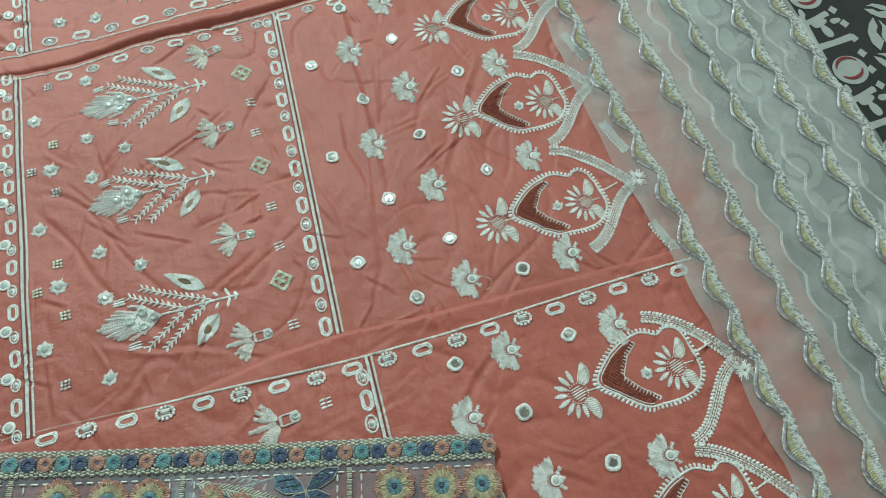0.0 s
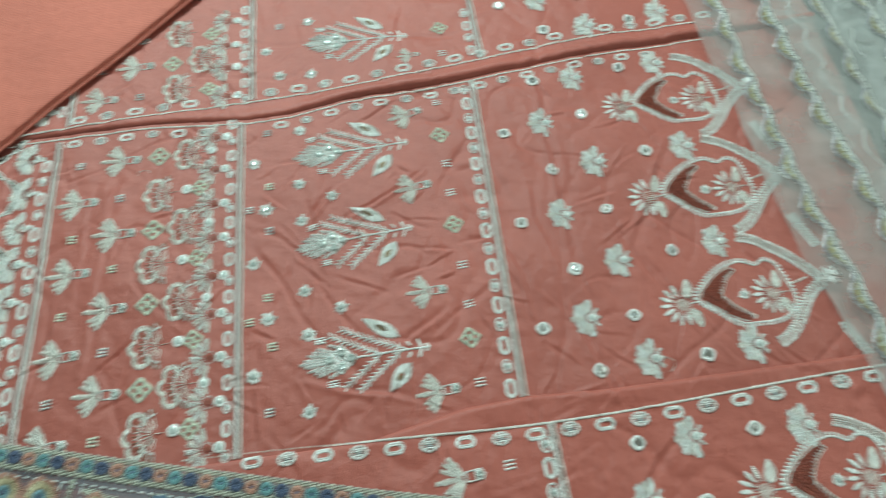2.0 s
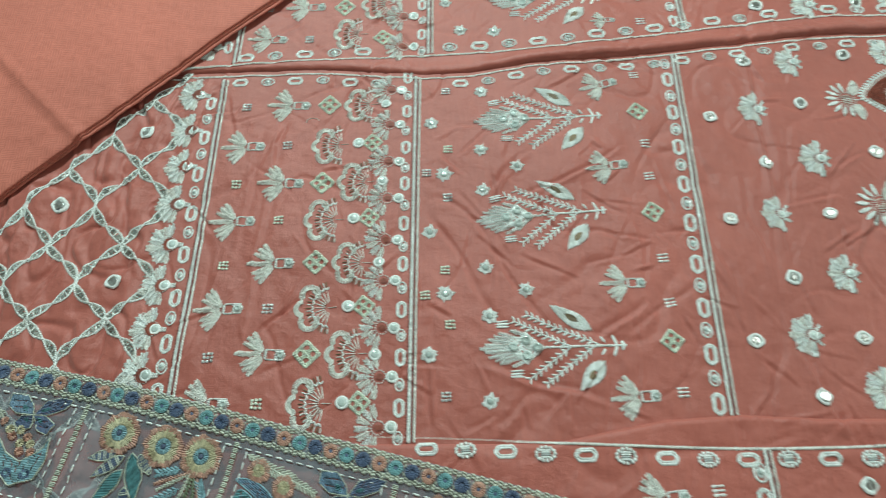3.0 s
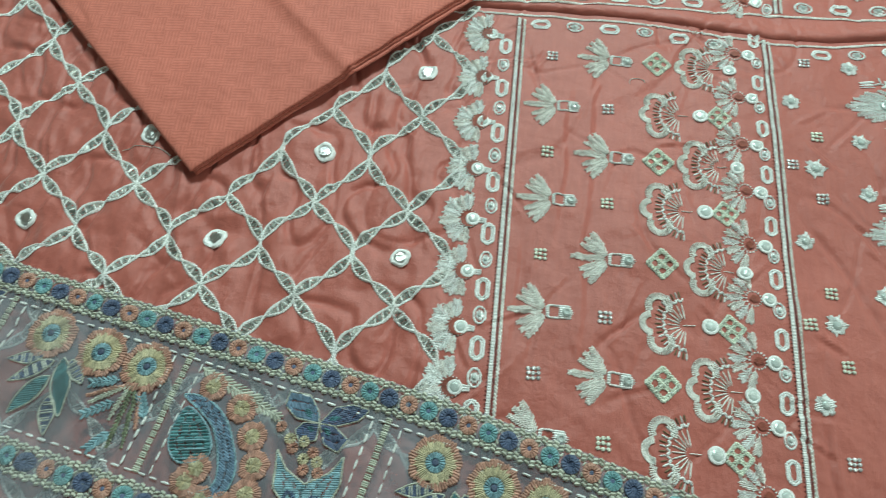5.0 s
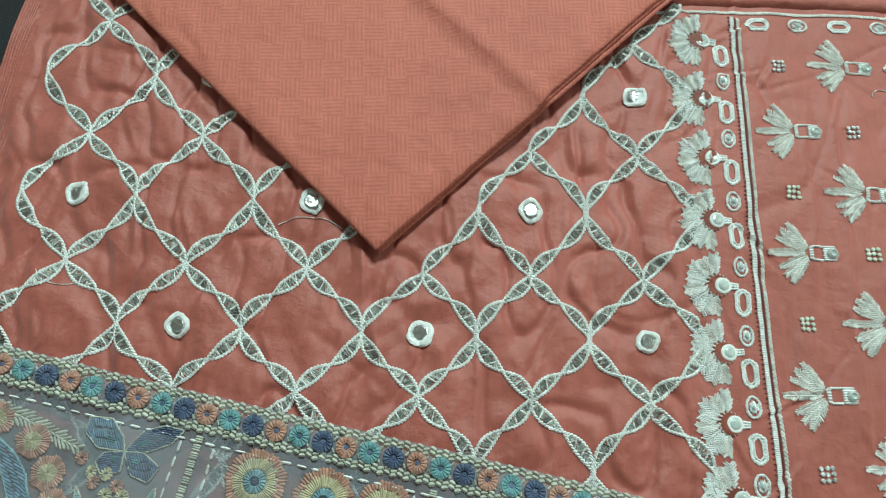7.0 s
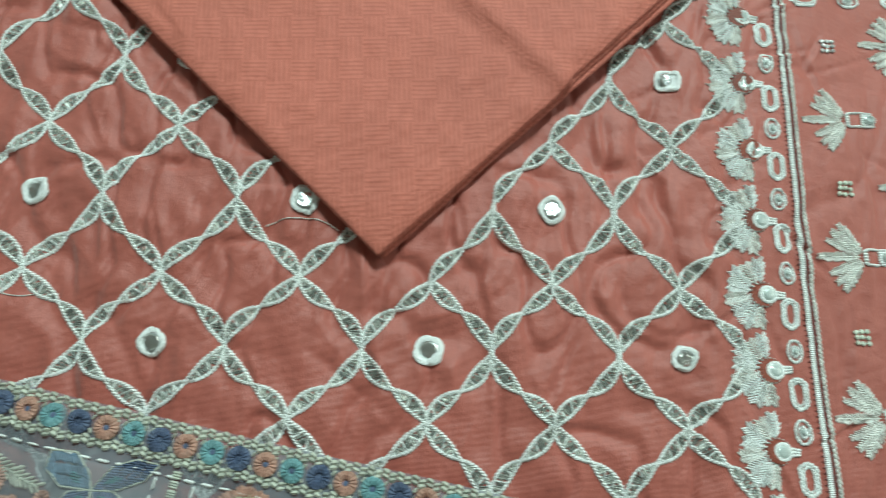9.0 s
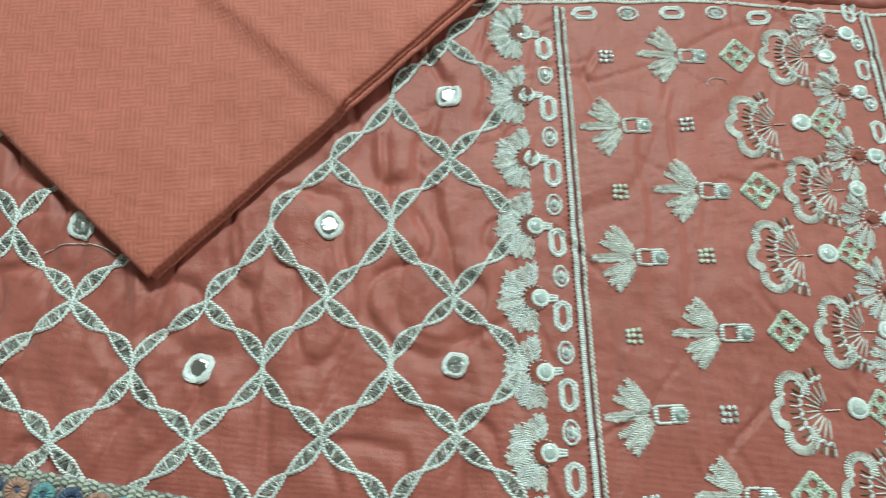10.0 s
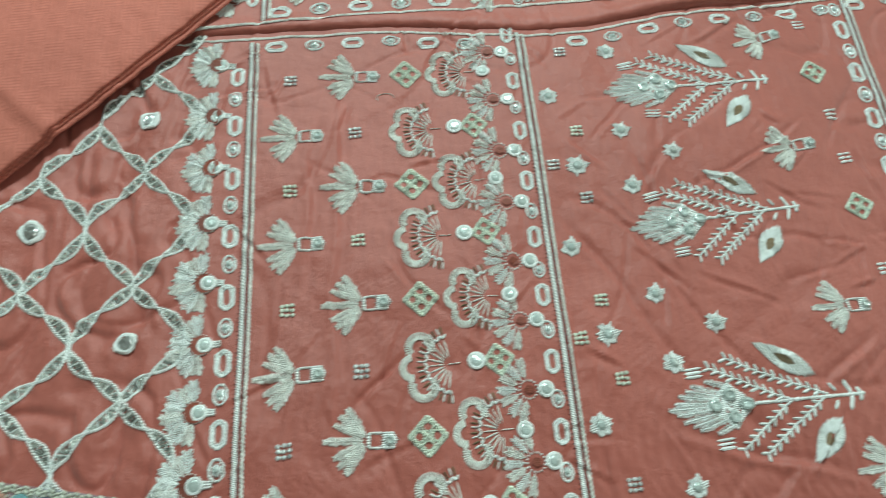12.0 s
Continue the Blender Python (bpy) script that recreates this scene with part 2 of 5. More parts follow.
def crumple():
    """Height of the creased coral cloth on a fine grid: slow swells, pressed folds, short sharp creases, pucker among the lattice."""
    x, y = np.meshgrid(GX, GY, indexing="ij")
    h = 0.0032 * value_noise(x, y, 0.095, 1) + 0.0014 * value_noise(x, y, 0.040, 2)
    h += 0.0013 * value_noise(x, y * 0.5 + 0.2 * x, 0.017, 3) + 0.0006 * value_noise(x + 0.4 * y, y, 0.008, 15)
    for k, (ca, sa, size, deep) in enumerate(((0.80, 0.60, 0.034, 0.0015), (0.97, -0.22, 0.028, 0.0014), (0.30, 0.95, 0.038, 0.0012), (0.60, -0.80, 0.030, 0.0012))):
        wx, wy = x + 0.03 * value_noise(x, y, 0.05, 4 + k), y + 0.03 * value_noise(x, y, 0.05, 9 + k)
        n = value_noise(wx * ca + wy * sa, (wy * ca - wx * sa) * 0.35, size, 60 + k)
        strength = np.clip(value_noise(x, y, 0.05, 70 + k) * 3 + 0.2, 0, 1)
        h -= deep * strength * np.clip(1 - np.abs(n) * 19, 0, 1) ** 1.2
    west = smooth(-0.175, -0.225, x)
    n = value_noise(x + 0.012 * value_noise(x, y, 0.02, 18), y * 0.45, 0.016, 9)
    h += west * (0.0032 * value_noise(x, y * 0.6, 0.012, 10) + 0.0014 * value_noise(x, y * 0.6, 0.006, 22) - 0.0024 * np.clip(1 - np.abs(n) * 9, 0, 1))
    for c in ((0.066, 0.022, 0.150, 0.070, 0.0026, 0.0010), (0.046, 0.030, 0.076, 0.064, 0.0018, 0.0014), (0.110, -0.085, 0.150, -0.055, 0.0018, 0.0014), (0.253, 0.165, 0.248, -0.04, 0.0026, 0.0020),
              (0.356, 0.075, 0.296, -0.03, 0.0022, 0.0022), (0.236, -0.06, 0.265, -0.165, 0.0020, 0.0014), (0.226, 0.05, 0.236, -0.04, 0.0015, 0.0016), (0.192, 0.03, 0.212, -0.07, 0.0012, 0.0014),
              (-0.257, 0.078, -0.256, 0.026, 0.0022, 0.0011), (-0.363, 0.03, -0.360, -0.03, 0.0018, 0.0012), (-0.304, -0.035, -0.303, -0.085, 0.0020, 0.0011), (-0.405, 0.075, -0.398, 0.025, 0.0016, 0.0012),
              (-0.122, 0.14, -0.128, -0.10, 0.0013, 0.0018), (-0.138, 0.10, -0.141, -0.02, 0.0011, 0.0016), (0.032, -0.10, 0.12, -0.128, 0.0016, 0.0016), (0.30, -0.16, 0.25, -0.215, 0.0016, 0.0016)):
        crease(h, x, y, *c)
    rc = random.Random(12)
    for k in range(620):
        cx, cy = rc.uniform(-0.55, 0.46), rc.uniform(-0.34, 0.30)
        t = rc.gauss(1.45, 0.3) if cx < -0.18 else rc.choice((rc.gauss(0.55, 0.35), rc.gauss(1.5, 0.4), rc.gauss(2.3, 0.4)))
        ln = rc.uniform(0.012, 0.035) if cx < -0.18 else rc.uniform(0.014, 0.05)
        dx, dy = 0.5 * ln * math.cos(t), 0.5 * ln * math.sin(t)
        crease(h, x, y, cx - dx, cy - dy, cx + dx, cy + dy, rc.choice((-1, 1, 1)) * rc.uniform(0.0007, 0.0019), rc.uniform(0.0006, 0.0010))
    return np.maximum(h, -0.0075 + 0.2 * (h + 0.0075))


LIE = crumple()


def lie(x, y):
    """Height of the coral cloth anywhere, read between the points of its grid."""
    u = np.clip((np.asarray(x, dtype=float) - GX[0]) / 0.0011, 0, len(GX) - 1.001)
    v = np.clip((np.asarray(y, dtype=float) - GY[0]) / 0.0011, 0, len(GY) - 1.001)
    i, j = u.astype(int), v.astype(int)
    fu, fv = u - i, v - j
    return (LIE[i, j] * (1 - fu) + LIE[i + 1, j] * fu) * (1 - fv) + (LIE[i, j + 1] * (1 - fu) + LIE[i + 1, j + 1] * fu) * fv


LOW_X = (-0.7, 0.08, 0.15, 0.2, 0.25, 0.44, 0.7)
LOW_Y = (-0.147, -0.147, -0.134, -0.131, -0.134, -0.134, -0.134)
UP_X = (-0.7, -0.2, -0.09, -0.01, 0.03, 0.08, 0.14, 0.2, 0.29, 0.42, 0.7)
UP_Y = (0.146, 0.146, 0.149, 0.142, 0.144, 0.152, 0.1555, 0.161, 0.172, 0.179, 0.184)


def low_edge(x):
    return np.interp(x, LOW_X, LOW_Y)


def up_edge(x):
    return np.interp(x, UP_X, UP_Y)


def up_line(x):
    return np.interp(x, (-0.7, -0.2, -0.1, 0.0, 0.1, 0.22, 0.28, 0.5), (0.149, 0.150, 0.158, 0.1615, 0.167, 0.181, 0.190, 0.20))


def z_center(x, y):
    return lie(x, y)


def z_lower(x, y):
    d = low_edge(x) - y
    return lie(x, y) + 0.0012 + 0.0022 * np.exp(-np.clip(d, 0, 1) / 0.010) * smooth(0.05, 0.2, x) - 0.002 * np.exp(-np.clip(d, 0, 1) / 0.001)


def z_upper(x, y):
    d = np.clip(np.asarray(y) - up_edge(x), 0, 1)
    swell = 0.0012 + 0.0026 * smooth(-0.02, 0.1, x) + 0.0015 * value_noise(x, 0.0 * np.asarray(x), 0.12, 12)
    return lie(x, y) + 0.0015 + swell * np.exp(-((d - 0.005) / 0.006) ** 2) - 0.0035 * np.exp(-d / 0.0012)


# ---- tools to build with ----
def mesh_object(name, verts, faces, materials, index=None, smooth_faces=False, parent=None, label=""):
    me = bpy.data.meshes.new(name)
    me.from_pydata([tuple(map(float, v)) for v in verts], [], faces)
    for m in materials:
        me.materials.append(m)
    if index is not None:
        me.polygons.foreach_set("material_index", np.asarray(index, dtype=np.int32))
    if smooth_faces:
        me.polygons.foreach_set("use_smooth", np.ones(len(me.polygons), dtype=bool))
    me.update()
    ob = new(name, me)
    if parent is not None:
        ob.parent = parent
    if label:
        ob["label"] = label
    return ob


def sheet(name, xs, low, high, rows, height, material, parent, label="", thick=0.0006):
    """A cloth between two edge lines, draped over height(x, y), its rim turned down by its thickness."""
    xs = np.asarray(xs)
    lo, hi = np.broadcast_to(low, xs.shape), np.broadcast_to(high, xs.shape)
    X = np.repeat(xs[:, None], rows, 1)
    Y = lo[:, None] + (hi - lo)[:, None] * np.linspace(0, 1, rows)[None, :]
    v = np.stack([X, Y, height(X, Y)], -1).reshape(-1, 3)
    m, n = len(xs), rows
    f = [(i * n + j, (i + 1) * n + j, (i + 1) * n + j + 1, i * n + j + 1) for i in range(m - 1) for j in range(n - 1)]
    if thick:
        rim = [i * n for i in range(m)] + [(m - 1) * n + j for j in range(1, n)] + [i * n + n - 1 for i in range(m - 2, -1, -1)] + list(range(n - 2, 0, -1))
        k = len(v)
        v = np.concatenate([v, v[rim] - np.array((0, 0, thick))])
        f += [(rim[i - 1], k + (i - 1) % len(rim), k + i, rim[i]) for i in range(len(rim))]
    return mesh_object(name, v, f, [material], None, True, parent, label)


class Stitchery:
    """Threads laid one by one: each stitch a small raised lozenge; beads and discs beside them."""

    def __init__(self, *materials):
        self.v, self.f, self.m, self.mats = [], [], [], list(materials)

    def stitch(self, a, b, w=0.0008, h=0.0006, m=0, base=0.0):
        ax, ay, bx, by = a[0], a[1], b[0], b[1]
        dx, dy = bx - ax, by - ay
        ln = math.hypot(dx, dy) or 1e-9
        w = w * random.uniform(0.85, 1.15)
        nx, ny = -dy / ln * w / 2, dx / ln * w / 2
        k = len(self.v)
        p, q = (ax + dx * 0.2, ay + dy * 0.2), (ax + dx * 0.8, ay + dy * 0.8)
        z0, h = base - 0.0001, h * 0.5 * random.uniform(0.8, 1.25)
        self.v += [(ax, ay, z0), (bx, by, z0), (p[0] + nx, p[1] + ny, z0), (p[0] - nx, p[1] - ny, z0), (q[0] + nx, q[1] + ny, z0),
                   (q[0] - nx, q[1] - ny, z0), (p[0], p[1], base + h), (q[0], q[1], base + h)]
        self.f += [(k, k + 3, k + 6), (k, k + 6, k + 2), (k + 3, k + 5, k + 7, k + 6), (k + 2, k + 6, k + 7, k + 4), (k + 1, k + 7, k + 5), (k + 1, k + 4, k + 7)]
        self.m += [m] * 6

    def chain(self, pts, step=0.0022, w=0.0011, h=0.0008, m=0, lean=0.25, base=0.0):
        """A rope of slanted stitches along a line."""
        pts = resample(pts, step)
        for a, b in zip(pts[:-1], pts[1:]):
            dx, dy = b[0] - a[0], b[1] - a[1]
            o = lean * w / (math.hypot(dx, dy) or 1e-9)
            self.stitch((a[0] - dx * 0.15 + dy * o, a[1] - dy * 0.15 - dx * o), (b[0] + dx * 0.15 - dy * o, b[1] + dy * 0.15 + dx * o), w, h, m, base)

    def feather(self, a, b, width, step=0.0011, w=0.0008, m=0, lean=1.25, spine=True, h=0.0006):
        """A petal of slanted stitches on both sides of a spine, fullest past its middle."""
        dx, dy = b[0] - a[0], b[1] - a[1]
        ln = math.hypot(dx, dy)
        ux, uy = dx / ln, dy / ln
        n = max(3, int(ln / (step * 1.5)))
        for i in range(n):
            s = (i + 0.5) / n
            r = width * (0.35 + 0.65 * math.sin(math.pi * min(1, s * 0.8 + 0.12)))
            cx, cy = a[0] + dx * s, a[1] + dy * s
            for sgn in (-1, 1):
                r2 = r * (0.8 + 0.4 * random.random())
                self.stitch((cx, cy), (cx + ux * r2 * lean - uy * sgn * r2, cy + uy * r2 * lean + ux * sgn * r2), w, h, m)
        if spine:
            self.chain([a, b], 0.003, w, h * 1.2, m)

    def fill(self, poly, angle, gap=0.0009, w=0.001, h=0.0006, m=0, base=0.0, slip=0.0003, longest=9):
        """Satin stitches at an angle, across a closed outline."""
        ca, sa = math.cos(angle), math.sin(angle)
        q = [(x * ca + y * sa, y * ca - x * sa) for x, y in poly]
        y = min(p[1] for p in q) + gap / 2
        top = max(p[1] for p in q)
        while y < top:
            xs = []
            for (x0, y0), (x1, y1) in zip(q, q[1:] + q[:1]):
                if (y0 <= y) != (y1 <= y):
                    xs.append(x0 + (y - y0) / (y1 - y0) * (x1 - x0))
            xs.sort()
            for a, b in zip(xs[0::2], xs[1::2]):
                k = max(1, math.ceil((b - a) / longest))
                for i in range(k):
                    a2, b2 = a + (b - a) * i / k + random.uniform(-slip, slip), a + (b - a) * (i + 1) / k + random.uniform(-slip, slip)
                    self.stitch((a2 * ca - y * sa, a2 * sa + y * ca), (b2 * ca - y * sa, b2 * sa + y * ca), w, h, m, base)
            y += gap

    def dome(self, c, r, h, m=0, sides=10, base=0.0, rings=((1, 0), (0.85, 0.55), (0.5, 0.9))):
        k = len(self.v)
        for rr, hh in rings:
            for i in range(sides):
                t = 2 * math.pi * i / sides
                self.v.append((c[0] + r * rr * math.cos(t), c[1] + r * rr * math.sin(t), base + h * hh))
        self.v.append((c[0], c[1], base + h * rings[-1][1] * 1.03))
        for j in range(len(rings) - 1):
            for i in range(sides):
                a, b = k + j * sides + i, k + j * sides + (i + 1) % sides
                self.f.append((a, b, b + sides, a + sides))
        last = k + (len(rings) - 1) * sides
        self.f += [(last + i, last + (i + 1) % sides, k + len(rings) * sides) for i in range(sides)]
        self.m += [m] * (sides * len(rings))

    def ring(self, c, r, width, m=0, count=18, h=0.0011, w=0.0013, wobble=0.0):
        """Buttonhole stitches round an eye."""
        for i in range(count):
            t = 2 * math.pi * i / count
            r1 = r + random.uniform(-wobble, wobble)
            self.stitch((c[0] + (r1 - width) * math.cos(t), c[1] + (r1 - width) * math.sin(t)),
                        (c[0] + r1 * math.cos(t + 0.12), c[1] + r1 * math.sin(t + 0.12)), w, h, m)

    def poly(self, pts, z=0.0002, m=0):
        k = len(self.v)
        self.v += [(x, y, z) for x, y in pts]
        self.f.append(tuple(range(k, k + len(pts))))
        self.m.append(m)

    def put(self, name, x, y, turn, height, parent, scale=1.0, label="", lift=0.0005, stretch=(1, 1)):
        """Lay this work on a cloth: turned, scaled and following its height."""
        a = np.array(self.v)
        c, s = math.cos(turn), math.sin(turn)
        lx, ly = a[:, 0] * scale * stretch[0], a[:, 1] * scale * stretch[1]
        px, py = x + lx * c - ly * s, y + lx * s + ly * c
        pz = height(px, py) + a[:, 2] * scale + lift
        return mesh_object(name, np.stack([px, py, pz], 1), self.f, self.mats, self.m, False, parent, label)


def resample(pts, step):
    p = np.array(pts, dtype=float)
    d = np.concatenate([[0], np.cumsum(np.hypot(*np.diff(p, axis=0).T))])
    n = max(2, int(round(d[-1] / step)) + 1)
    t = np.linspace(0, d[-1], n)
    return list(zip(np.interp(t, d, p[:, 0]), np.interp(t, d, p[:, 1])))


def bezier(a, b, c, d, n=14):
    return [tuple((1 - t) ** 3 * np.array(a) + 3 * (1 - t) ** 2 * t * np.array(b) + 3 * (1 - t) * t * t * np.array(c) + t ** 3 * np.array(d)) for t in np.linspace(0, 1, n)]


def rounded(pts, n=6):
    """A closed smooth line through the points."""
    out, k = [], len(pts)
    P = [np.array(p) for p in pts]
    for i in range(k):
        a, b, c, d = P[i - 1], P[i], P[(i + 1) % k], P[(i + 2) % k]
        for t in np.arange(n) / n:
            out.append(tuple(0.5 * (2 * b + (c - a) * t + (2 * a - 5 * b + 4 * c - d) * t * t + (3 * b - a - 3 * c + d) * t ** 3)))
    return out


def leaf_shape(a, b, width):
    a, b = np.array(a), np.array(b)
    d = b - a
    nrm = np.array((-d[1], d[0])) / np.linalg.norm(d)
    side = [(t, width * math.sin(math.pi * t ** 0.8)) for t in np.linspace(0, 1, 9)]
    return [tuple(a + d * t + nrm * w) for t, w in side] + [tuple(a + d * t - nrm * w) for t, w in side[::-1][1:-1]]


def thing(name, label, category, group="", kind=""):
    return tagged(new(name), label, category, group, kind)


# ---- the room: printed sheet below, unseen plain walls round ----
def slab(name, lo, hi, material, label, category="wall"):
    bm = bmesh.new()
    bmesh.ops.create_cube(bm, size=1)
    for v in bm.verts:
        v.co = [lo[i] + (hi[i] - lo[i]) * (v.co[i] + 0.5) for i in range(3)]
    me = bpy.data.meshes.new(name)
    bm.to_mesh(me)
    bm.free()
    me.materials.append(material)
    return tagged(new(name, me), label, category, kind="structure")


# added enclosure, never in view; its pale tone lights mirrors and cloth by bounce
slab("wall_north", (-2.1, 2.0, -0.1), (2.1, 2.1, 2.6), M_WALL, "unseen plain cream room wall, added to bounce light")
slab("wall_south", (-2.1, -2.1, -0.1), (2.1, -2.0, 2.6), M_WALL, "unseen plain cream room wall, added to bounce light")
slab("wall_east", (2.0, -2.0, -0.1), (2.1, 2.0, 2.6), M_WALL, "unseen plain cream room wall, added to bounce light")
slab("wall_west", (-2.1, -2.0, -0.1), (-2.0, 2.0, 2.6), M_WALL, "unseen plain cream room wall, added to bounce light")
slab("ceiling", (-2.1, -2.1, 2.6), (2.1, 2.1, 2.7), M_WALL, "unseen plain cream ceiling, added to bounce light", "ceiling")


def z_ground(x, y):
    return -0.0122 + 0.002 * value_noise(x, y, 0.16, 21)


ground = sheet("ground", np.linspace(-2.0, 2.0, 201), -2.0, 2.0, 201, z_ground, M_BLACK, None, thick=0.0)
tagged(ground, "black cotton sheet with white and red block print", "bed sheet", kind="structure")


def print_piece(kind, x, y, size, turn, material):
    s = Stitchery(material)
    if kind == "ring":
        n = 26
        for i in range(n):
            t0, t1 = 2 * math.pi * i / n, 2 * math.pi * (i + 1) / n
            s.poly([(math.cos(t0), math.sin(t0)), (math.cos(t1), math.sin(t1)), (0.6 * math.cos(t1), 0.66 * math.sin(t1)), (0.6 * math.cos(t0), 0.66 * math.sin(t0))], 0)
    elif kind == "drop":
        s.poly([(1.4 * math.cos(t) * (0.6 + 0.4 * math.cos(t / 2) ** 2), 0.62 * math.sin(t)) for t in np.linspace(0, 2 * math.pi, 18)[:-1]], 0)
    elif kind == "band":
        for i in range(20):
            a, b = -4 + 0.4 * i, -4 + 0.4 * (i + 1)
            s.poly([(a, -0.1 + 0.14 * math.sin(a * 2)), (b, -0.1 + 0.14 * math.sin(b * 2)), (b, 0.12 + 0.14 * math.sin(b * 3)), (a, 0.12 + 0.14 * math.sin(a * 3))], 0)
    elif kind == "disc":
        s.poly([(math.cos(t), 0.92 * math.sin(t)) for t in np.linspace(0, 2 * math.pi, 25)[:-1]], 0)
    elif kind == "crescent":
        for t0, t1 in ((0.35, 2.75), (3.6, 5.8)):
            a = np.linspace(t0, t1, 12)
            s.poly([(math.cos(t), math.sin(t)) for t in a] + [(0.95 * math.cos(t), 0.72 * math.sin(t)) for t in a[::-1]], 0)
    elif kind == "bar":
        s.poly([(-1, -0.16), (0.95, -0.19), (1.03, 0), (0.95, 0.17), (0, 0.13), (-1, 0.18), (-1.05, 0)], 0)
    elif kind == "square":
        s.poly([(-1, -1), (1, -0.9), (0.95, 1), (-0.95, 0.9)], 0)
    elif kind == "leaf":
        s.poly([(-1, 0), (-0.6, 0.34), (0, 0.46), (0.55, 0.32), (1, 0.05), (0.5, -0.1), (0.1, 0.02), (-0.4, -0.28)], 0)
        s.poly([(-0.7, -0.42), (-0.1, -0.2), (0.5, -0.32), (0.9, -0.2), (0.5, -0.56), (-0.2, -0.62)], 0)
    elif kind == "patch":
        s.poly([(-1, -1), (1, -1.1), (1.1, 1), (-0.9, 1.05)], 0)
    s.v = [(a * size, b * size, c) for a, b, c in s.v]
    return s.put("print", x, y, turn, z_ground, ground, lift=0.0004 if kind != "crescent" else 0.0007)


# the printed border repeats along y: discs with red crescents, combs with drops, a row of squares, broad leaves beyond
for k in range(-4, 4):
    y = -0.012 + 0.086 * k
    for kind, dx, dy, size, turn, m in (
            ("disc", 0.677, 0.0, 0.0165, 0, M_PRINT), ("crescent", 0.677, 0.002, 0.0125, 0.2, M_RED), ("bar", 0.659, 0.040, 0.0250, 1.53, M_PRINT), ("bar", 0.679, 0.031, 0.0200, 0.12, M_PRINT),
            ("drop", 0.673, 0.054, 0.0075, 0.2, M_PRINT), ("drop", 0.678, 0.0425, 0.0070, 1.8, M_PRINT), ("drop", 0.690, 0.053, 0.0050, 0.1, M_PRINT), ("bar", 0.672, -0.0270, 0.0170, 0.25, M_PRINT),
            ("drop", 0.664, -0.019, 0.0045, 1.5, M_PRINT), ("bar", 0.656, -0.037, 0.0120, 1.5, M_PRINT), ("square", 0.698, 0.031, 0.0036, 0.4, M_PRINT), ("square", 0.697, 0.014, 0.0036, 0.5, M_PRINT),
            ("square", 0.696, -0.004, 0.0036, 0.4, M_PRINT), ("square", 0.695, -0.021, 0.0036, 0.6, M_PRINT), ("square", 0.698, 0.048, 0.0036, 0.5, M_PRINT), ("leaf", 0.722, 0.030, 0.0190, 1.2, M_PRINT),
            ("leaf", 0.716, -0.002, 0.0150, 2.3, M_PRINT), ("leaf", 0.742, 0.008, 0.0180, 0.5, M_PRINT), ("leaf", 0.738, 0.052, 0.0150, 2.6, M_PRINT), ("ring", 0.765, 0.03, 0.0180, 0, M_PRINT),
            ("drop", 0.757, -0.018, 0.0090, 0.8, M_PRINT), ("ring", 0.583, 0.009, 0.0210, 0, M_PRINT), ("disc", 0.583, 0.009, 0.0100, 0, M_PRINT), ("drop", 0.583, -0.032, 0.0120, 1.4, M_PRINT),
            ("leaf", 0.600, -0.030, 0.0120, 0.4, M_PRINT), ("drop", 0.612, 0.020, 0.0100, 1.1, M_PRINT), ("disc", 0.628, -0.012, 0.0100, 0, M_PRINT), ("leaf", 0.632, 0.034, 0.0130, 1.7, M_PRINT)):
        print_piece(kind, dx, y + dy, size, turn, m)
for kind, x, y, size, turn, m in (("patch", 0.80, 0.24, 0.09, 0.1, M_RED), ("band", -0.62, 0.12, 0.014, 1.9, M_PRINT), ("patch", -0.70, 0.16, 0.05, 0.3, M_RED), ("ring", -0.66, 0.05, 0.018, 0, M_PRINT),
                                  ("drop", -0.60, 0.17, 0.016, 0.3, M_PRINT)):
    print_piece(kind, x, y, size, turn, m)


# ---- embroidery motifs, drawn flat about their own origin ----
def mirror_work(r=0.0055):
    """A small mirror held by a squarish satin ring, and the mirror itself."""
    s, g = Stitchery(M_WHITE), Stitchery(M_MIRROR)
    s.dome((0, 0), r * 0.94, 0.0009, 0, 26, 0.0, ((1, -0.1), (0.95, 0.6), (0.80, 1.0), (0.64, 0.8), (0.60, 0.1)))
    turn = random.uniform(0, 1)
    s.v = [(x * q, y * q, z * random.uniform(0.85, 1.1)) for x, y, z in s.v for q in (1 + 0.05 * math.cos(4 * math.atan2(y, x) + turn) + random.uniform(-0.04, 0.04),)]
    g.dome((0, 0), r * 0.60, 0.0009, 0, 8, 0.0, ((1, 0.5), (0.8, 1.0)))
    return s, g


def pearl(s, c, r, m, thread=0):
    s.dome(c, r * 1.0, 0.0008, thread, 16, 0.0, ((1, 0), (0.93, 0.7), (0.75, 1.0), (0.55, 0.7)))
    s.dome(c, r * 0.68, 0.0013, m, 12, 0.0, ((1, 0), (0.92, 0.6), (0.6, 0.92), (0.3, 1.0)))


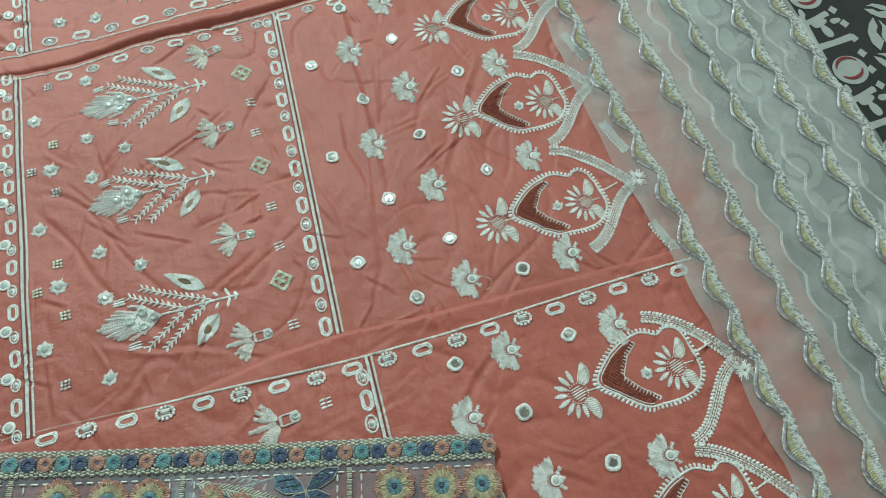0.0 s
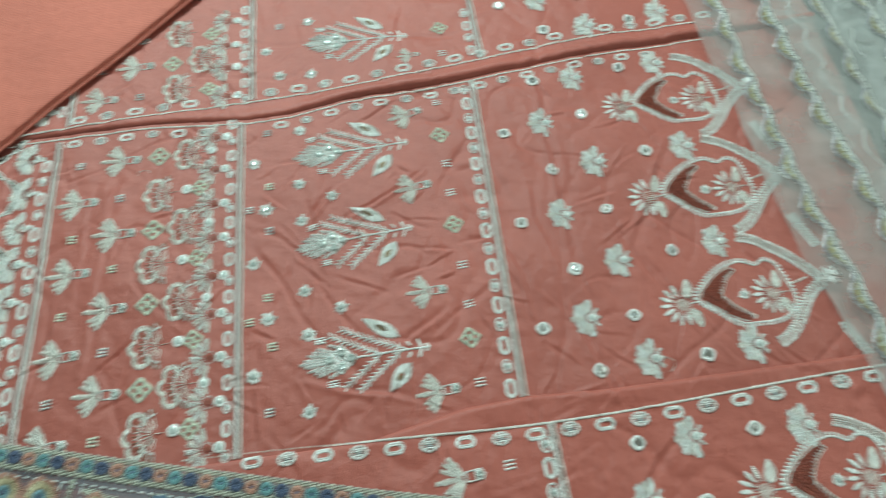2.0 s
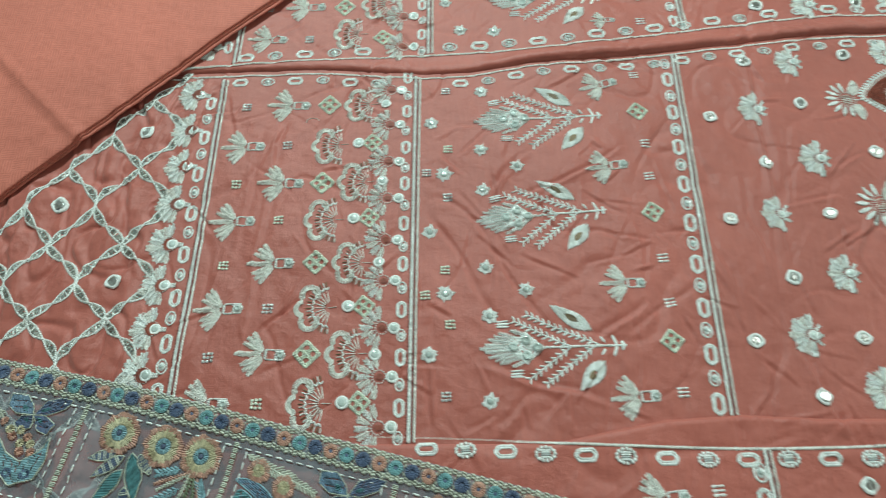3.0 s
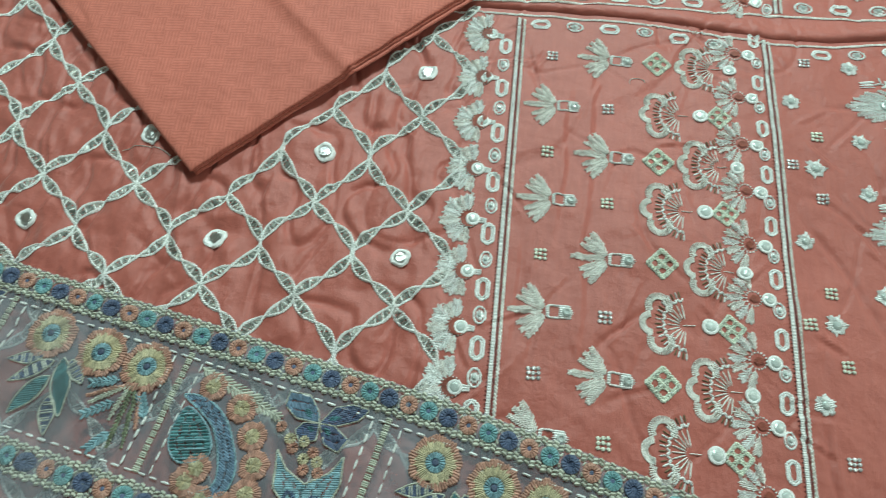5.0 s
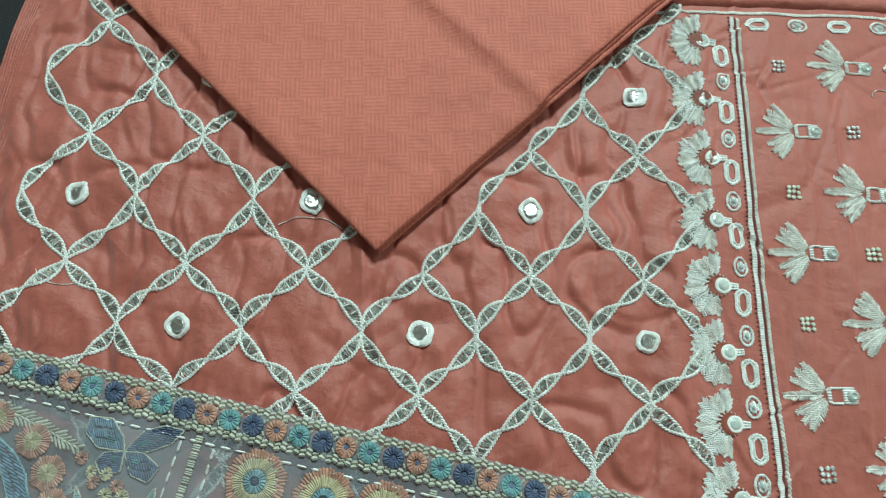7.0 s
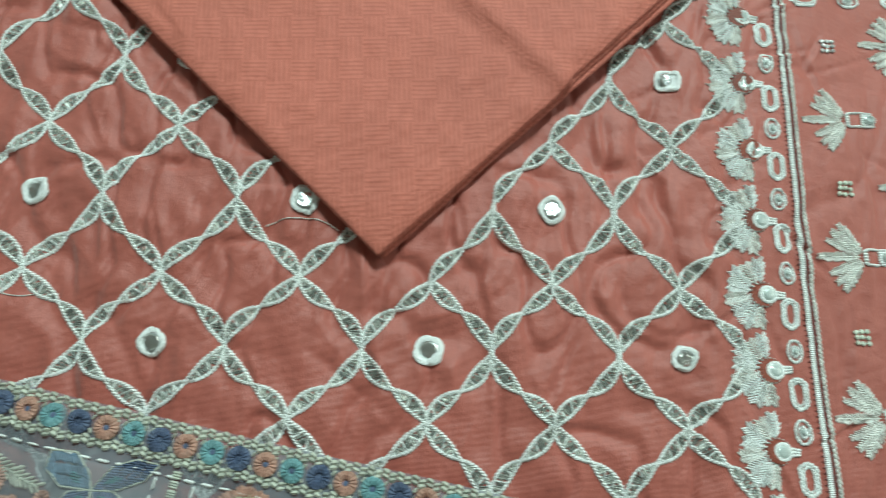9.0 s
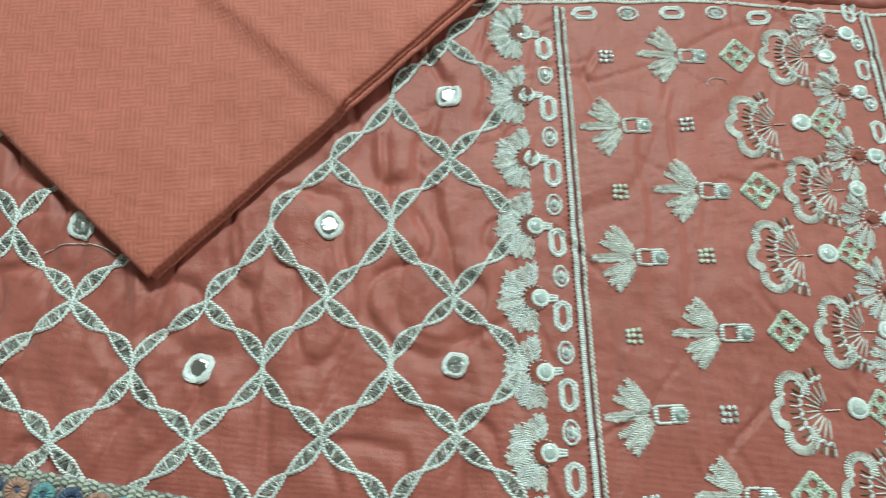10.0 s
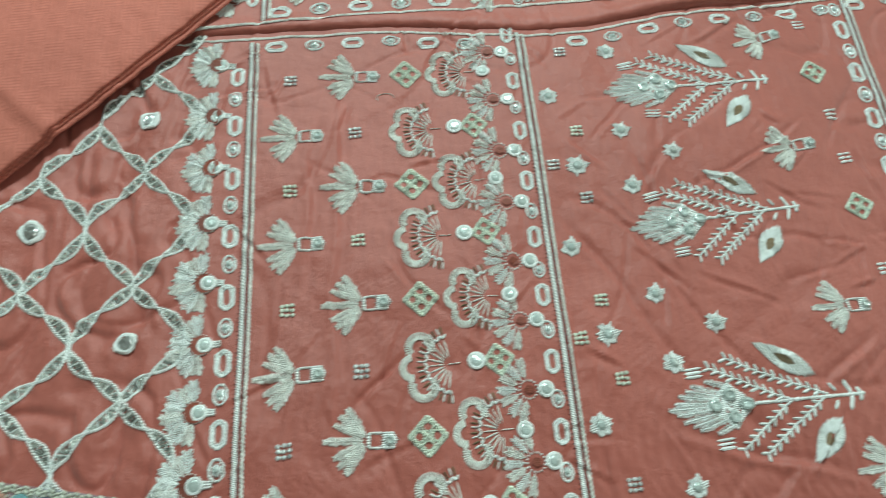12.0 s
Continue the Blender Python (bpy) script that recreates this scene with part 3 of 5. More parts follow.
def star():
    """A small six-petalled flower of ragged stitches with a sequin heart."""
    s = Stitchery(M_WHITE, M_PEARL)
    for i in range(6):
        t = 2 * math.pi * i / 6 + 0.3
        a, b = (math.cos(t) * 0.0020, math.sin(t) * 0.0020), (math.cos(t) * 0.0064, math.sin(t) * 0.0064)
        for o in (-0.0015, -0.0005, 0.0005, 0.0015):
            ox, oy, q = -math.sin(t) * o, math.cos(t) * o, random.uniform(0.78, 1.1) - 110 * abs(o)
            s.stitch((a[0] + ox, a[1] + oy), (b[0] * q + ox, b[1] * q + oy), 0.0010, 0.0008)
    s.ring((0, 0), 0.0030, 0.0010, 0, 12, 0.0011, 0.0010)
    s.dome((0, 0), 0.0023, 0.0013, 1, 10)
    return s


def square(m):
    """A ragged block of nine small beads."""
    s = Stitchery(m)
    for i in (-1, 0, 1):
        for j in (-1, 0, 1):
            s.dome((0.0029 * i + random.uniform(-0.0003, 0.0003), 0.0029 * j + random.uniform(-0.0003, 0.0003)), 0.0014, 0.0007, 0, 6)
            s.stitch((0.0029 * i - 0.0018, 0.0029 * j), (0.0029 * i + 0.0018, 0.0029 * j), 0.0008, 0.0008)
    return s


def bars():
    s = Stitchery(M_WHITE)
    for i in range(3):
        for j in range(2):
            s.stitch((-0.0042 + j * 0.0042, (i - 1) * 0.0026), (0.0001 + j * 0.0042, (i - 1) * 0.0026 + 0.0003), 0.0016, 0.0008)
    return s


def link():
    """A long open oval, its long side along x."""
    s = Stitchery(M_WHITE)
    o = [(-0.0068, 0), (-0.0047, 0.0035), (0.0047, 0.0035), (0.0068, 0), (0.0047, -0.0035), (-0.0047, -0.0035), (-0.0068, 0)]
    s.chain(o, 0.0017, 0.0017, 0.0007)
    s.chain([(x * 0.78, y * 0.62) for x, y in o], 0.0016, 0.0011, 0.0007)
    return s


def rosette():
    """A short octagon of cord round a silver boss."""
    s = Stitchery(M_WHITE, M_SILVER, M_PEARL)
    o = [(0.0056 * math.cos(t) * 1.05, 0.0040 * math.sin(t)) for t in np.linspace(0, 2 * math.pi, 9) + math.pi / 8]
    s.chain(o, 0.0016, 0.0015, 0.0009)
    s.fill([(x * 0.72, y * 0.72) for x, y in o[:-1]], 0.0, 0.0010, 0.0011, 0.0008, 1)
    s.dome((0, 0), 0.0016, 0.0013, 2, 8)
    return s


def bead_rosette():
    s = Stitchery(M_WHITE, M_SILVER)
    for i in range(13):
        t = 2 * math.pi * i / 13
        s.dome((0.0058 * math.cos(t), 0.0041 * math.sin(t)), 0.0013, 0.0009, 0, 6)
    for k in range(4):
        s.stitch((-0.004, -0.0021 + 0.0014 * k), (0.004, -0.0021 + 0.0014 * k), 0.0015, 0.0009, 0 if k in (0, 3) else 1)
    return s


def fan():
    """A spray opening to -x: two wedges of three fishbone strands, one strand between, a corded neck and a squarish sequin head."""
    s = Stitchery(M_BLUSH, M_WHITE, M_PEARL)
    for deg, ln, wd in ((124, 0.0178, 0.0024), (139, 0.0176, 0.0024), (154, 0.0174, 0.0021), (180, 0.0208, 0.0023), (206, 0.0174, 0.0021), (221, 0.0176, 0.0024), (236, 0.0178, 0.0024)):
        t = radians(deg)
        s.feather((-0.0105 + 0.002 * math.cos(t), 0.003 * math.sin(t)), (-0.0105 + ln * math.cos(t), ln * math.sin(t)), wd, 0.00080, 0.00082, 0, 0.9, True, 0.0008)
    for k in (-1, 1):
        s.chain([(-0.0105, 0.0026 * k), (-0.0100, 0.0034 * k), (-0.0040, 0.0034 * k)], 0.0013, 0.0012, 0.0010, 1)
    for k in range(5):
        s.stitch((-0.0112, -0.0026 + 0.0013 * k), (-0.0088, -0.0026 + 0.0013 * k), 0.0012, 0.0010, 1)
    s.fill([(-0.0045, -0.0034), (0.0025, -0.0038), (0.0044, 0), (0.0025, 0.0038), (-0.0045, 0.0034)], 0.0, 0.0011, 0.0013, 0.0009, 1)
    s.dome((0, 0), 0.0025, 0.0019, 2, 10, 0.0, ((1, 0), (0.95, 0.7), (0.6, 1.0), (0.25, 0.7)))
    return s


def jagged_petals(s, count, first, last, near, far, wide, m):
    """Ragged petals side by side round the origin, each a fishbone of fine stitches, every second one shorter."""
    for i in range(count):
        t = radians(first + (last - first) * i / (count - 1))
        ln = far * (1.0 if i % 2 == 0 else 0.90) * random.uniform(0.96, 1.04)
        s.feather((near * math.cos(t), near * math.sin(t)), (ln * math.cos(t), ln * math.sin(t)), wide, 0.00080, 0.00084, m if i % 3 == 1 else 1, 0.95, True, 0.0008)


def round_fan():
    """A fan of ragged petals opening to -x about a ringed sequin, with a small point beyond it."""
    s = Stitchery(M_BLUSH, M_WHITE, M_PEARL)
    jagged_petals(s, 9, 92, 268, 0.0045, 0.0156, 0.0030, 0)
    for d in (-48, 48):
        t = radians(d)
        s.feather((0.0045 * math.cos(t), 0.0045 * math.sin(t)), (0.0098 * math.cos(t), 0.0098 * math.sin(t)), 0.0016, 0.0009, 0.0008, 1)
    s.fill([(0.0040, -0.0030), (0.0098, 0), (0.0040, 0.0030)], 0.0, 0.0010, 0.0011, 0.0009, 1)
    s.ring((0.001, 0), 0.0056, 0.0011, 1, 20, 0.0012, 0.0011)
    pearl(s, (0.001, 0), 0.0038, 2, 1)
    return s


def sunburst():
    """A ragged flower opening to -x, a half-moon gap and a large pearly sequin at its side."""
    s = Stitchery(M_BLUSH, M_WHITE, M_PEARL, M_RUST)
    jagged_petals(s, 8, 96, 264, 0.0050, 0.0160, 0.0034, 0)
    for d in (165, 195):
        t = radians(d)
        s.feather((0.0045 * math.cos(t), 0.0045 * math.sin(t)), (0.0135 * math.cos(t), 0.0135 * math.sin(t)), 0.0014, 0.0009, 0.0009, 1)
    s.poly([(0.0006 + 0.0054 * math.cos(t), 0.0054 * math.sin(t)) for t in np.linspace(0, 2 * math.pi, 15)[:-1]], 0.0004, 3)
    s.ring((0.0006, 0), 0.0058, 0.0010, 1, 18, 0.0012, 0.0010)
    pearl(s, (0.0026, 0), 0.0043, 2, 1)
    for k in (-1, 0, 1):
        s.chain([(0.0066, 0.0014 * k), (0.0105, 0.0010 * k)], 0.0015, 0.0013, 0.0010, 1)
    return s


def half_flower():
    """Petals opening to -x, a dark eye, and a pearly sequin at +x."""
    s = Stitchery(M_BLUSH, M_WHITE, M_PEARL, M_RUST)
    for i in range(7):
        t = radians(105 + 150 * i / 6)
        s.feather((0.0055 * math.cos(t), 0.0055 * math.sin(t)), (0.0150 * math.cos(t), 0.0152 * math.sin(t)), 0.0026, 0.0009, 0.0007, i % 2)
    s.poly([(-0.0028, 0), (-0.0004, -0.0024), (0.0030, -0.0012), (0.0030, 0.0012), (-0.0004, 0.0024)], 0.0004, 3)
    s.ring((0, 0), 0.0052, 0.0012, 1, 16, 0.0008, 0.001)
    pearl(s, (0.0090, 0), 0.0044, 2, 1)
    return s


def shell():
    """A scalloped fan opening to -x: three lobes edged with fringe, ribs of dark gold and white."""
    s = Stitchery(M_BLUSH, M_WHITE, M_BROWN)
    for c, r, a0, a1 in (((-0.004, 0.0095), 0.0068, -25, 205), ((-0.0082, 0), 0.0062, 95, 265), ((-0.004, -0.0095), 0.0068, 155, 385)):
        for i in range(25):
            t = radians(a0 + (a1 - a0) * i / 24)
            for k in (-1, 0, 1):
                r0, r1 = r * (0.70 + 0.2 * k), r * (0.95 + 0.17 * k)
                s.stitch((c[0] + r0 * math.cos(t), c[1] + r0 * math.sin(t)), (c[0] + r1 * math.cos(t + 0.08), c[1] + r1 * math.sin(t + 0.08)), 0.0008, 0.0008, 0)
    for i in range(11):
        t = radians(102 + 156 * i / 10)
        rr = 0.0128
        s.stitch((0.010 + 0.003 * math.cos(t), 0.003 * math.sin(t)), (0.010 + 0.0110 * math.cos(t), 0.0110 * math.sin(t) * 1.12), 0.0008, 0.0006, 0)
        s.stitch((0.010 + rr * math.cos(t), rr * math.sin(t) * 1.15), (0.010 + 0.0168 * math.cos(t), 0.0165 * math.sin(t) * 1.15), 0.0010, 0.0006, 2)
        s.stitch((0.010 + rr * math.cos(t + 0.12), rr * math.sin(t + 0.12) * 1.15), (0.010 + 0.0165 * math.cos(t + 0.12), 0.0165 * math.sin(t + 0.12) * 1.15), 0.0010, 0.0009, 1)
        for k in (-1, 1):
            s.stitch((0.010 + 0.0110 * math.cos(t), 0.0110 * 1.14 * math.sin(t)), (0.010 + 0.0130 * math.cos(t + k * 0.12), 0.0130 * 1.14 * math.sin(t + k * 0.12)), 0.0013, 0.0010, 1)
    s.chain([(0.0085, 0), (0.0145, 0)], 0.002, 0.0006, 0.0005, 0)
    return s


def diamond():
    """A lozenge of green-gold cord with four round holes."""
    s = Stitchery(M_GREENGOLD, M_SILVER)
    o = [(0.0088, 0), (0, 0.0088), (-0.0088, 0), (0, -0.0088), (0.0088, 0)]
    s.chain(o, 0.0018, 0.0017, 0.0010)
    s.chain([(x * 0.82, y * 0.82) for x, y in o], 0.0018, 0.0013, 0.0008)
    for i in range(4):
        t = math.pi / 2 * i
        s.ring((0.0046 * math.cos(t), 0.0046 * math.sin(t)), 0.0031, 0.0012, 0, 12, 0.0012, 0.0012)
    for k in (-1, 1):
        s.stitch((-0.003, -0.003 * k), (0.003, 0.003 * k), 0.0018, 0.0010, 0)
    for i in range(6):
        t = i * 1.05
        s.dome((0.0072 * math.cos(t), 0.0046 * math.sin(t)), 0.0005, 0.0014, 1, 5)
    return s


def sprig():
    """A fir-like spray along +x: ragged tail, a lozenge with sequins, fern branches, two slit leaves."""
    s = Stitchery(M_WHITE, M_PEARL, M_BROWN)
    for t0, t1, wd in (((0.022, 0), (0, 0), 0.0017), ((0.024, 0.003), (0.006, 0.0062), 0.0015), ((0.024, -0.003), (0.006, -0.0062), 0.0015),
                       ((0.028, 0.006), (0.013, 0.0105), 0.0015), ((0.028, -0.006), (0.013, -0.0105), 0.0015), ((0.033, 0.008), (0.021, 0.0125), 0.0014), ((0.033, -0.008), (0.021, -0.0125), 0.0014),
                       ((0.022, 0.0015), (0.0035, 0.0028), 0.0013), ((0.022, -0.0015), (0.0035, -0.0028), 0.0013), ((0.026, 0.0045), (0.010, 0.0084), 0.0013), ((0.026, -0.0045), (0.010, -0.0084), 0.0013)):
        s.feather(t0, t1, wd * 1.25, 0.0010, 0.0009, 0, 0.7, True, 0.0010)
    s.fill([(0.017, 0), (0.031, 0.0112), (0.044, 0), (0.031, -0.0112)], 0.1, 0.0009, 0.0012, 0.0007, 0, longest=0.008)
    for c in ((0.0225, 0.0005), (0.031, 0.0052), (0.0385, 0.0002), (0.031, -0.0052)):
        s.dome(c, 0.0031, 0.0017, 1, 10, 0.0003, ((1, 0), (0.95, 0.8), (0.6, 1.0), (0.3, 0.6)))
        s.ring(c, 0.0036, 0.0010, 0, 12, 0.0012, 0.0010)
    s.chain([(0.043, 0), (0.097, 0)], 0.0024, 0.0016, 0.0009)
    for root, tip in (((0.0785, 0.001), (0.0336, 0.0222)), ((0.061, 0), (0.0244, 0.0182)), ((0.061, 0), (0.0330, -0.0203)), ((0.0766, 0), (0.0440, -0.0232))):
        a, e = np.array(root), np.array(tip)
        mid = (a + e) / 2 + np.array((0.003, -0.12 * e[1]))
        line = resample([tuple((1 - q) ** 2 * a + 2 * q * (1 - q) * mid + q * q * e) for q in np.linspace(0, 1, 9)], 0.0042)
        s.chain(line, 0.0018, 0.0012, 0.0009)
        for p, q in zip(line[:-1], line[1:]):
            d = math.atan2(q[1] - p[1], q[0] - p[0])
            for k in (-0.75, 0.75):
                L = 0.0046 * random.uniform(0.85, 1.1)
                s.stitch(q, (q[0] + L * math.cos(d + k), q[1] + L * math.sin(d + k)), 0.0014, 0.0010)
    for sg in (-1, 1):
        leaf = leaf_shape((0.0754, 0.0107), (0.0487, 0.0290), 0.0056) if sg > 0 else leaf_shape((0.0818, -0.0099), (0.0638, -0.0292), 0.0062)
        cx, cy = sum(p[0] for p in leaf) / len(leaf), sum(p[1] for p in leaf) / len(leaf)
        s.poly([(cx + (x - cx) * 0.4, cy + (y - cy) * 0.4) for x, y in leaf], 0.0002, 2)
        for p in resample(leaf + leaf[:1], 0.0010):
            s.stitch((cx + (p[0] - cx) * 0.24, cy + (p[1] - cy) * 0.24), (cx + (p[0] - cx) * 1.05, cy + (p[1] - cy) * random.uniform(1.0, 1.1)), 0.0009, 0.0009, 0)
        for px, py, ex, ey in ((0.091, 0, 0.088, 0.0075), (0.083, 0.002, 0.080, 0.0065), (0.0955, 0, 0.094, 0.0035)):
            s.stitch((px, sg * py), (ex, sg * ey), 0.0018, 0.0009)
    for x, y in ((0.016, 0.0165), (0.024, -0.0175)):
        for k in (-1, 0, 1):
            s.stitch((x - 0.005, y + 0.0019 * k), (x + 0.005, y + 0.0019 * k + 0.0006), 0.0014, 0.0008)
    return s


def sun():
    """A half sunflower: hatched centre, rope-like pointed petals to -x, two broad cross-hatched leaves to +x."""
    s = Stitchery(M_BLUSH, M_WHITE)
    s.fill([(0.0062 * math.cos(t), 0.0054 * math.sin(t)) for t in np.linspace(0, 2 * math.pi, 15)[:-1]], 0.25, 0.0017, 0.0010, 0.0009)
    s.ring((0, 0), 0.0072, 0.0008, 1, 22, 0.0009, 0.0010)
    for i in range(8):
        t = radians(102 + 172 * i / 7)
        for k in range(6):
            r, w = 0.0082 + 0.0015 * k, 0.0020 * math.sin(math.pi * (k + 1.6) / 8)
            c, o = (r * math.cos(t), r * math.sin(t)), (-math.sin(t) * w, math.cos(t) * w)
            s.stitch((c[0] - o[0], c[1] - o[1]), (c[0] + o[0] + 0.0008 * math.cos(t), c[1] + o[1] + 0.0008 * math.sin(t)), 0.0016, 0.0010, 1)
    for sg in (-1, 1):
        leaf = rounded([(x, sg * y) for x, y in ((0.002, 0.0075), (0.0045, 0.0135), (0.0085, 0.0195), (0.0115, 0.0135), (0.0100, 0.0070), (0.006, 0.0045))], 3)
        s.fill(leaf, 0.45 * sg, 0.0012, 0.0012, 0.0008, 0)
        s.chain(leaf + leaf[:1], 0.0014, 0.0007, 0.0006, 0)
    s.chain([(0.006, 0), (0.013, 0)], 0.002, 0.0010, 0.0008, 1)
    return s


HEART = [(0, 0), (0.009, 0.012), (0.022, 0.021), (0.037, 0.0255), (0.045, 0.0245), (0.052, 0.021), (0.060, 0.0245), (0.069, 0.019), (0.072, 0.004),
         (0.073, -0.010), (0.064, -0.021), (0.052, -0.0245), (0.038, -0.0245), (0.027, -0.0235), (0.012, -0.012)]


def heart():
    """A heart outline of roped thread with blunt teeth outside; a rust mesh chevron between its point and an inner comb."""
    s = Stitchery(M_WHITE, M_RUST, M_IVORY)
    o = rounded(HEART, 5)
    cx, cy = 0.043, 0.0
    s.chain(o + o[:1], 0.0021, 0.0016, 0.0009)
    for p in resample(o + o[:1], 0.0029):
        d = np.array((p[0] - cx, p[1] - cy))
        d = d / np.linalg.norm(d)
        f = 0.004 if p[0] < 0.034 else 0.0034
        s.stitch((p[0] + d[0] * 0.0006, p[1] + d[1] * 0.0006), (p[0] + d[0] * f, p[1] + d[1] * f), 0.0019, 0.0010, 0)
    left = [q for q in o if q[0] < 0.033]
    up, down = sorted((q for q in left if q[1] >= 0), key=lambda q: q[0]), sorted((q for q in left if q[1] < 0), key=lambda q: q[0])
    for side in (up, down):
        s.chain([(cx + (x - cx) * 0.94, y * 0.92) for x, y in side], 0.0018, 0.0009, 0.0008, 2)
    inner = [(0.0345, 0.0190), (0.026, 0.0125), (0.0185, 0.0), (0.0265, -0.0100), (0.0385, -0.0195)]
    mesh = [(cx + (x - cx) * 0.92, y * 0.88) for x, y in reversed(up)] + [(cx + (x - cx) * 0.92, y * 0.88) for x, y in down] + inner[::-1]
    s.fill(mesh, 0.6, 0.0012, 0.0011, 0.0006, 1, longest=0.004)
    s.fill(mesh, -0.9, 0.0019, 0.0008, 0.0009, 1, longest=0.004)
    s.chain(inner, 0.002, 0.0011, 0.0009, 2)
    for p in resample(inner, 0.0024):
        k = 0.0032 if p[1] > -0.001 else -0.0032
        s.stitch((p[0] + 0.0006, p[1] - 0.1 * k), (p[0] - 0.0022, p[1] + 0.7 * k), 0.0012, 0.0010, 0)
    s.chain([(0.072, 0.002), (0.088, 0.006)], 0.0025, 0.0014, 0.0009, 2)
    return s


def wheat(line, wide=0.0058):
    """Two zigzag rows of slanted grains along a line, a cord between them."""
    s = Stitchery(M_IVORY, M_WHITE)
    pts = resample(line, 0.0027)
    for i, (a, b) in enumerate(zip(pts[:-1], pts[1:])):
        d = np.array((b[0] - a[0], b[1] - a[1]))
        d = d / np.linalg.norm(d)
        nrm = np.array((-d[1], d[0]))
        for sg in (-1, 1):
            p = np.array(a) + nrm * sg * wide * 0.36
            s.stitch(tuple(p - d * 0.0004), tuple(p + d * 0.0018 + nrm * sg * 0.0024), 0.0020, 0.0011, 1)
            s.stitch(tuple(p - d * 0.0006 - nrm * sg * 0.0006), tuple(p + d * 0.0030 - nrm * sg * 0.0006), 0.0009, 0.0008, 0)
        s.stitch(a, b, 0.0014, 0.0009, 1 if i % 2 else 0)
    return s


SCALLOP = bezier((0.385, 0.066), (0.408, 0.060), (0.424, 0.042), (0.438, 0.022), 10) + bezier((0.436, 0.019), (0.416, 0.012), (0.410, -0.018), (0.387, -0.023), 10)

KIT = {"star": [star() for _ in range(3)], "square": [square(M_GREENGOLD), square(M_SILVER)], "bars": [bars()], "link": [link()], "rosette": [rosette() for _ in range(2)], "bead_rosette": [bead_rosette()],
       "fan": [fan() for _ in range(3)], "round_fan": [round_fan() for _ in range(3)], "sunburst": [sunburst() for _ in range(3)],
       "half_flower": [half_flower() for _ in range(3)], "shell": [shell()], "diamond": [diamond()], "sprig": [sprig() for _ in range(2)],
       "sun": [sun()], "heart": [heart()], "scallop": [wheat(SCALLOP)]}
NAMES = {"star": "star_flower", "square": "small_block_motif", "bars": "small_bar_motif", "link": "oval_link", "rosette": "octagon_rosette", "bead_rosette": "bead_rosette", "fan": "fan_flower",
         "round_fan": "round_flower", "sunburst": "ragged_flower", "half_flower": "half_flower", "shell": "shell_motif", "diamond": "diamond_motif",
         "sprig": "leaf_sprig", "sun": "sunflower", "heart": "heart_motif", "scallop": "scallop_edging"}
MIRRORS = [mirror_work(r) for r in (0.0056, 0.0062, 0.0060)]


def sew(kind, x, y, turn, height, panel, scale=1.0, stretch=(1, 1)):
    k = random.choice(KIT[kind])
    if kind not in ("heart", "scallop", "link"):
        x, y, turn, scale = x + random.uniform(-1, 1) * 0.0005, y + random.uniform(-1, 1) * 0.0005, turn + random.uniform(-0.05, 0.05), scale * random.uniform(0.97, 1.03)
    return k.put(NAMES[kind], x, y, turn, height, panel, scale, "", 0.0005, stretch)


def sew_mirror(x, y, height, panel, scale=1.0):
    s, g = random.choice(MIRRORS)
    turn = random.uniform(0, 6.28)
    st = (1.0, random.uniform(0.85, 1.0))
    ring = s.put("mirror_work", x, y, turn, height, panel, scale, "", 0.0006, st)
    tilt_x, tilt_y = random.uniform(-0.12, 0.12), random.uniform(-0.12, 0.12)
    g.put("mirror", x, y, turn, lambda a, b: height(np.full_like(a, x), np.full_like(b, y)) + (a - x) * tilt_x + (b - y) * tilt_y, ring, scale, "tiny round mirror", 0.0006, st)


def sew_line(name, pts, height, panel, m=None, w=0.0012, h=0.0009, step=0.0022, label=""):
    s = Stitchery(m or M_WHITE)
    s.chain(pts, step, w, h, 0, 0.55)
    return s.put(name, 0, 0, 0, height, panel, 1.0, label)


def straight(x0, y0, x1, y1, n=40):
    return list(zip(np.linspace(x0, x1, n), np.linspace(y0, y1, n)))


def border_band(xt, yt, xb, yb, height, panel):
    """The upright band side by side: a dotted maroon edge, a flat white cord, a thin maroon line and a roped cord."""
    s = Stitchery(M_MAROON)
    for x, y in resample(straight(xt - 0.0034, yt, xb - 0.0034, yb), 0.0022):
        s.stitch((x - 0.0006, y), (x + 0.0006, y + 0.0004), 0.0008, 0.0006)
    s.put("dotted_edge", 0, 0, 0, height, panel)
    s = Stitchery(M_WHITE)
    for x, y in resample(straight(xt - 0.0018, yt, xb - 0.0018, yb), 0.0008):
        s.stitch((x - 0.0013, y), (x + 0.0013, y + 0.0004), 0.0011, 0.0007)
    s.put("border_cord", 0, 0, 0, height, panel)
    sew_line("maroon_cord", straight(xt + 0.0001, yt, xb + 0.0001, yb), height, panel, M_MAROON, 0.0007, 0.0003)
    sew_line("bead_chain", straight(xt + 0.0017, yt, xb + 0.0017, yb), height, panel, M_IVORY, 0.0014, 0.0010, 0.0019)


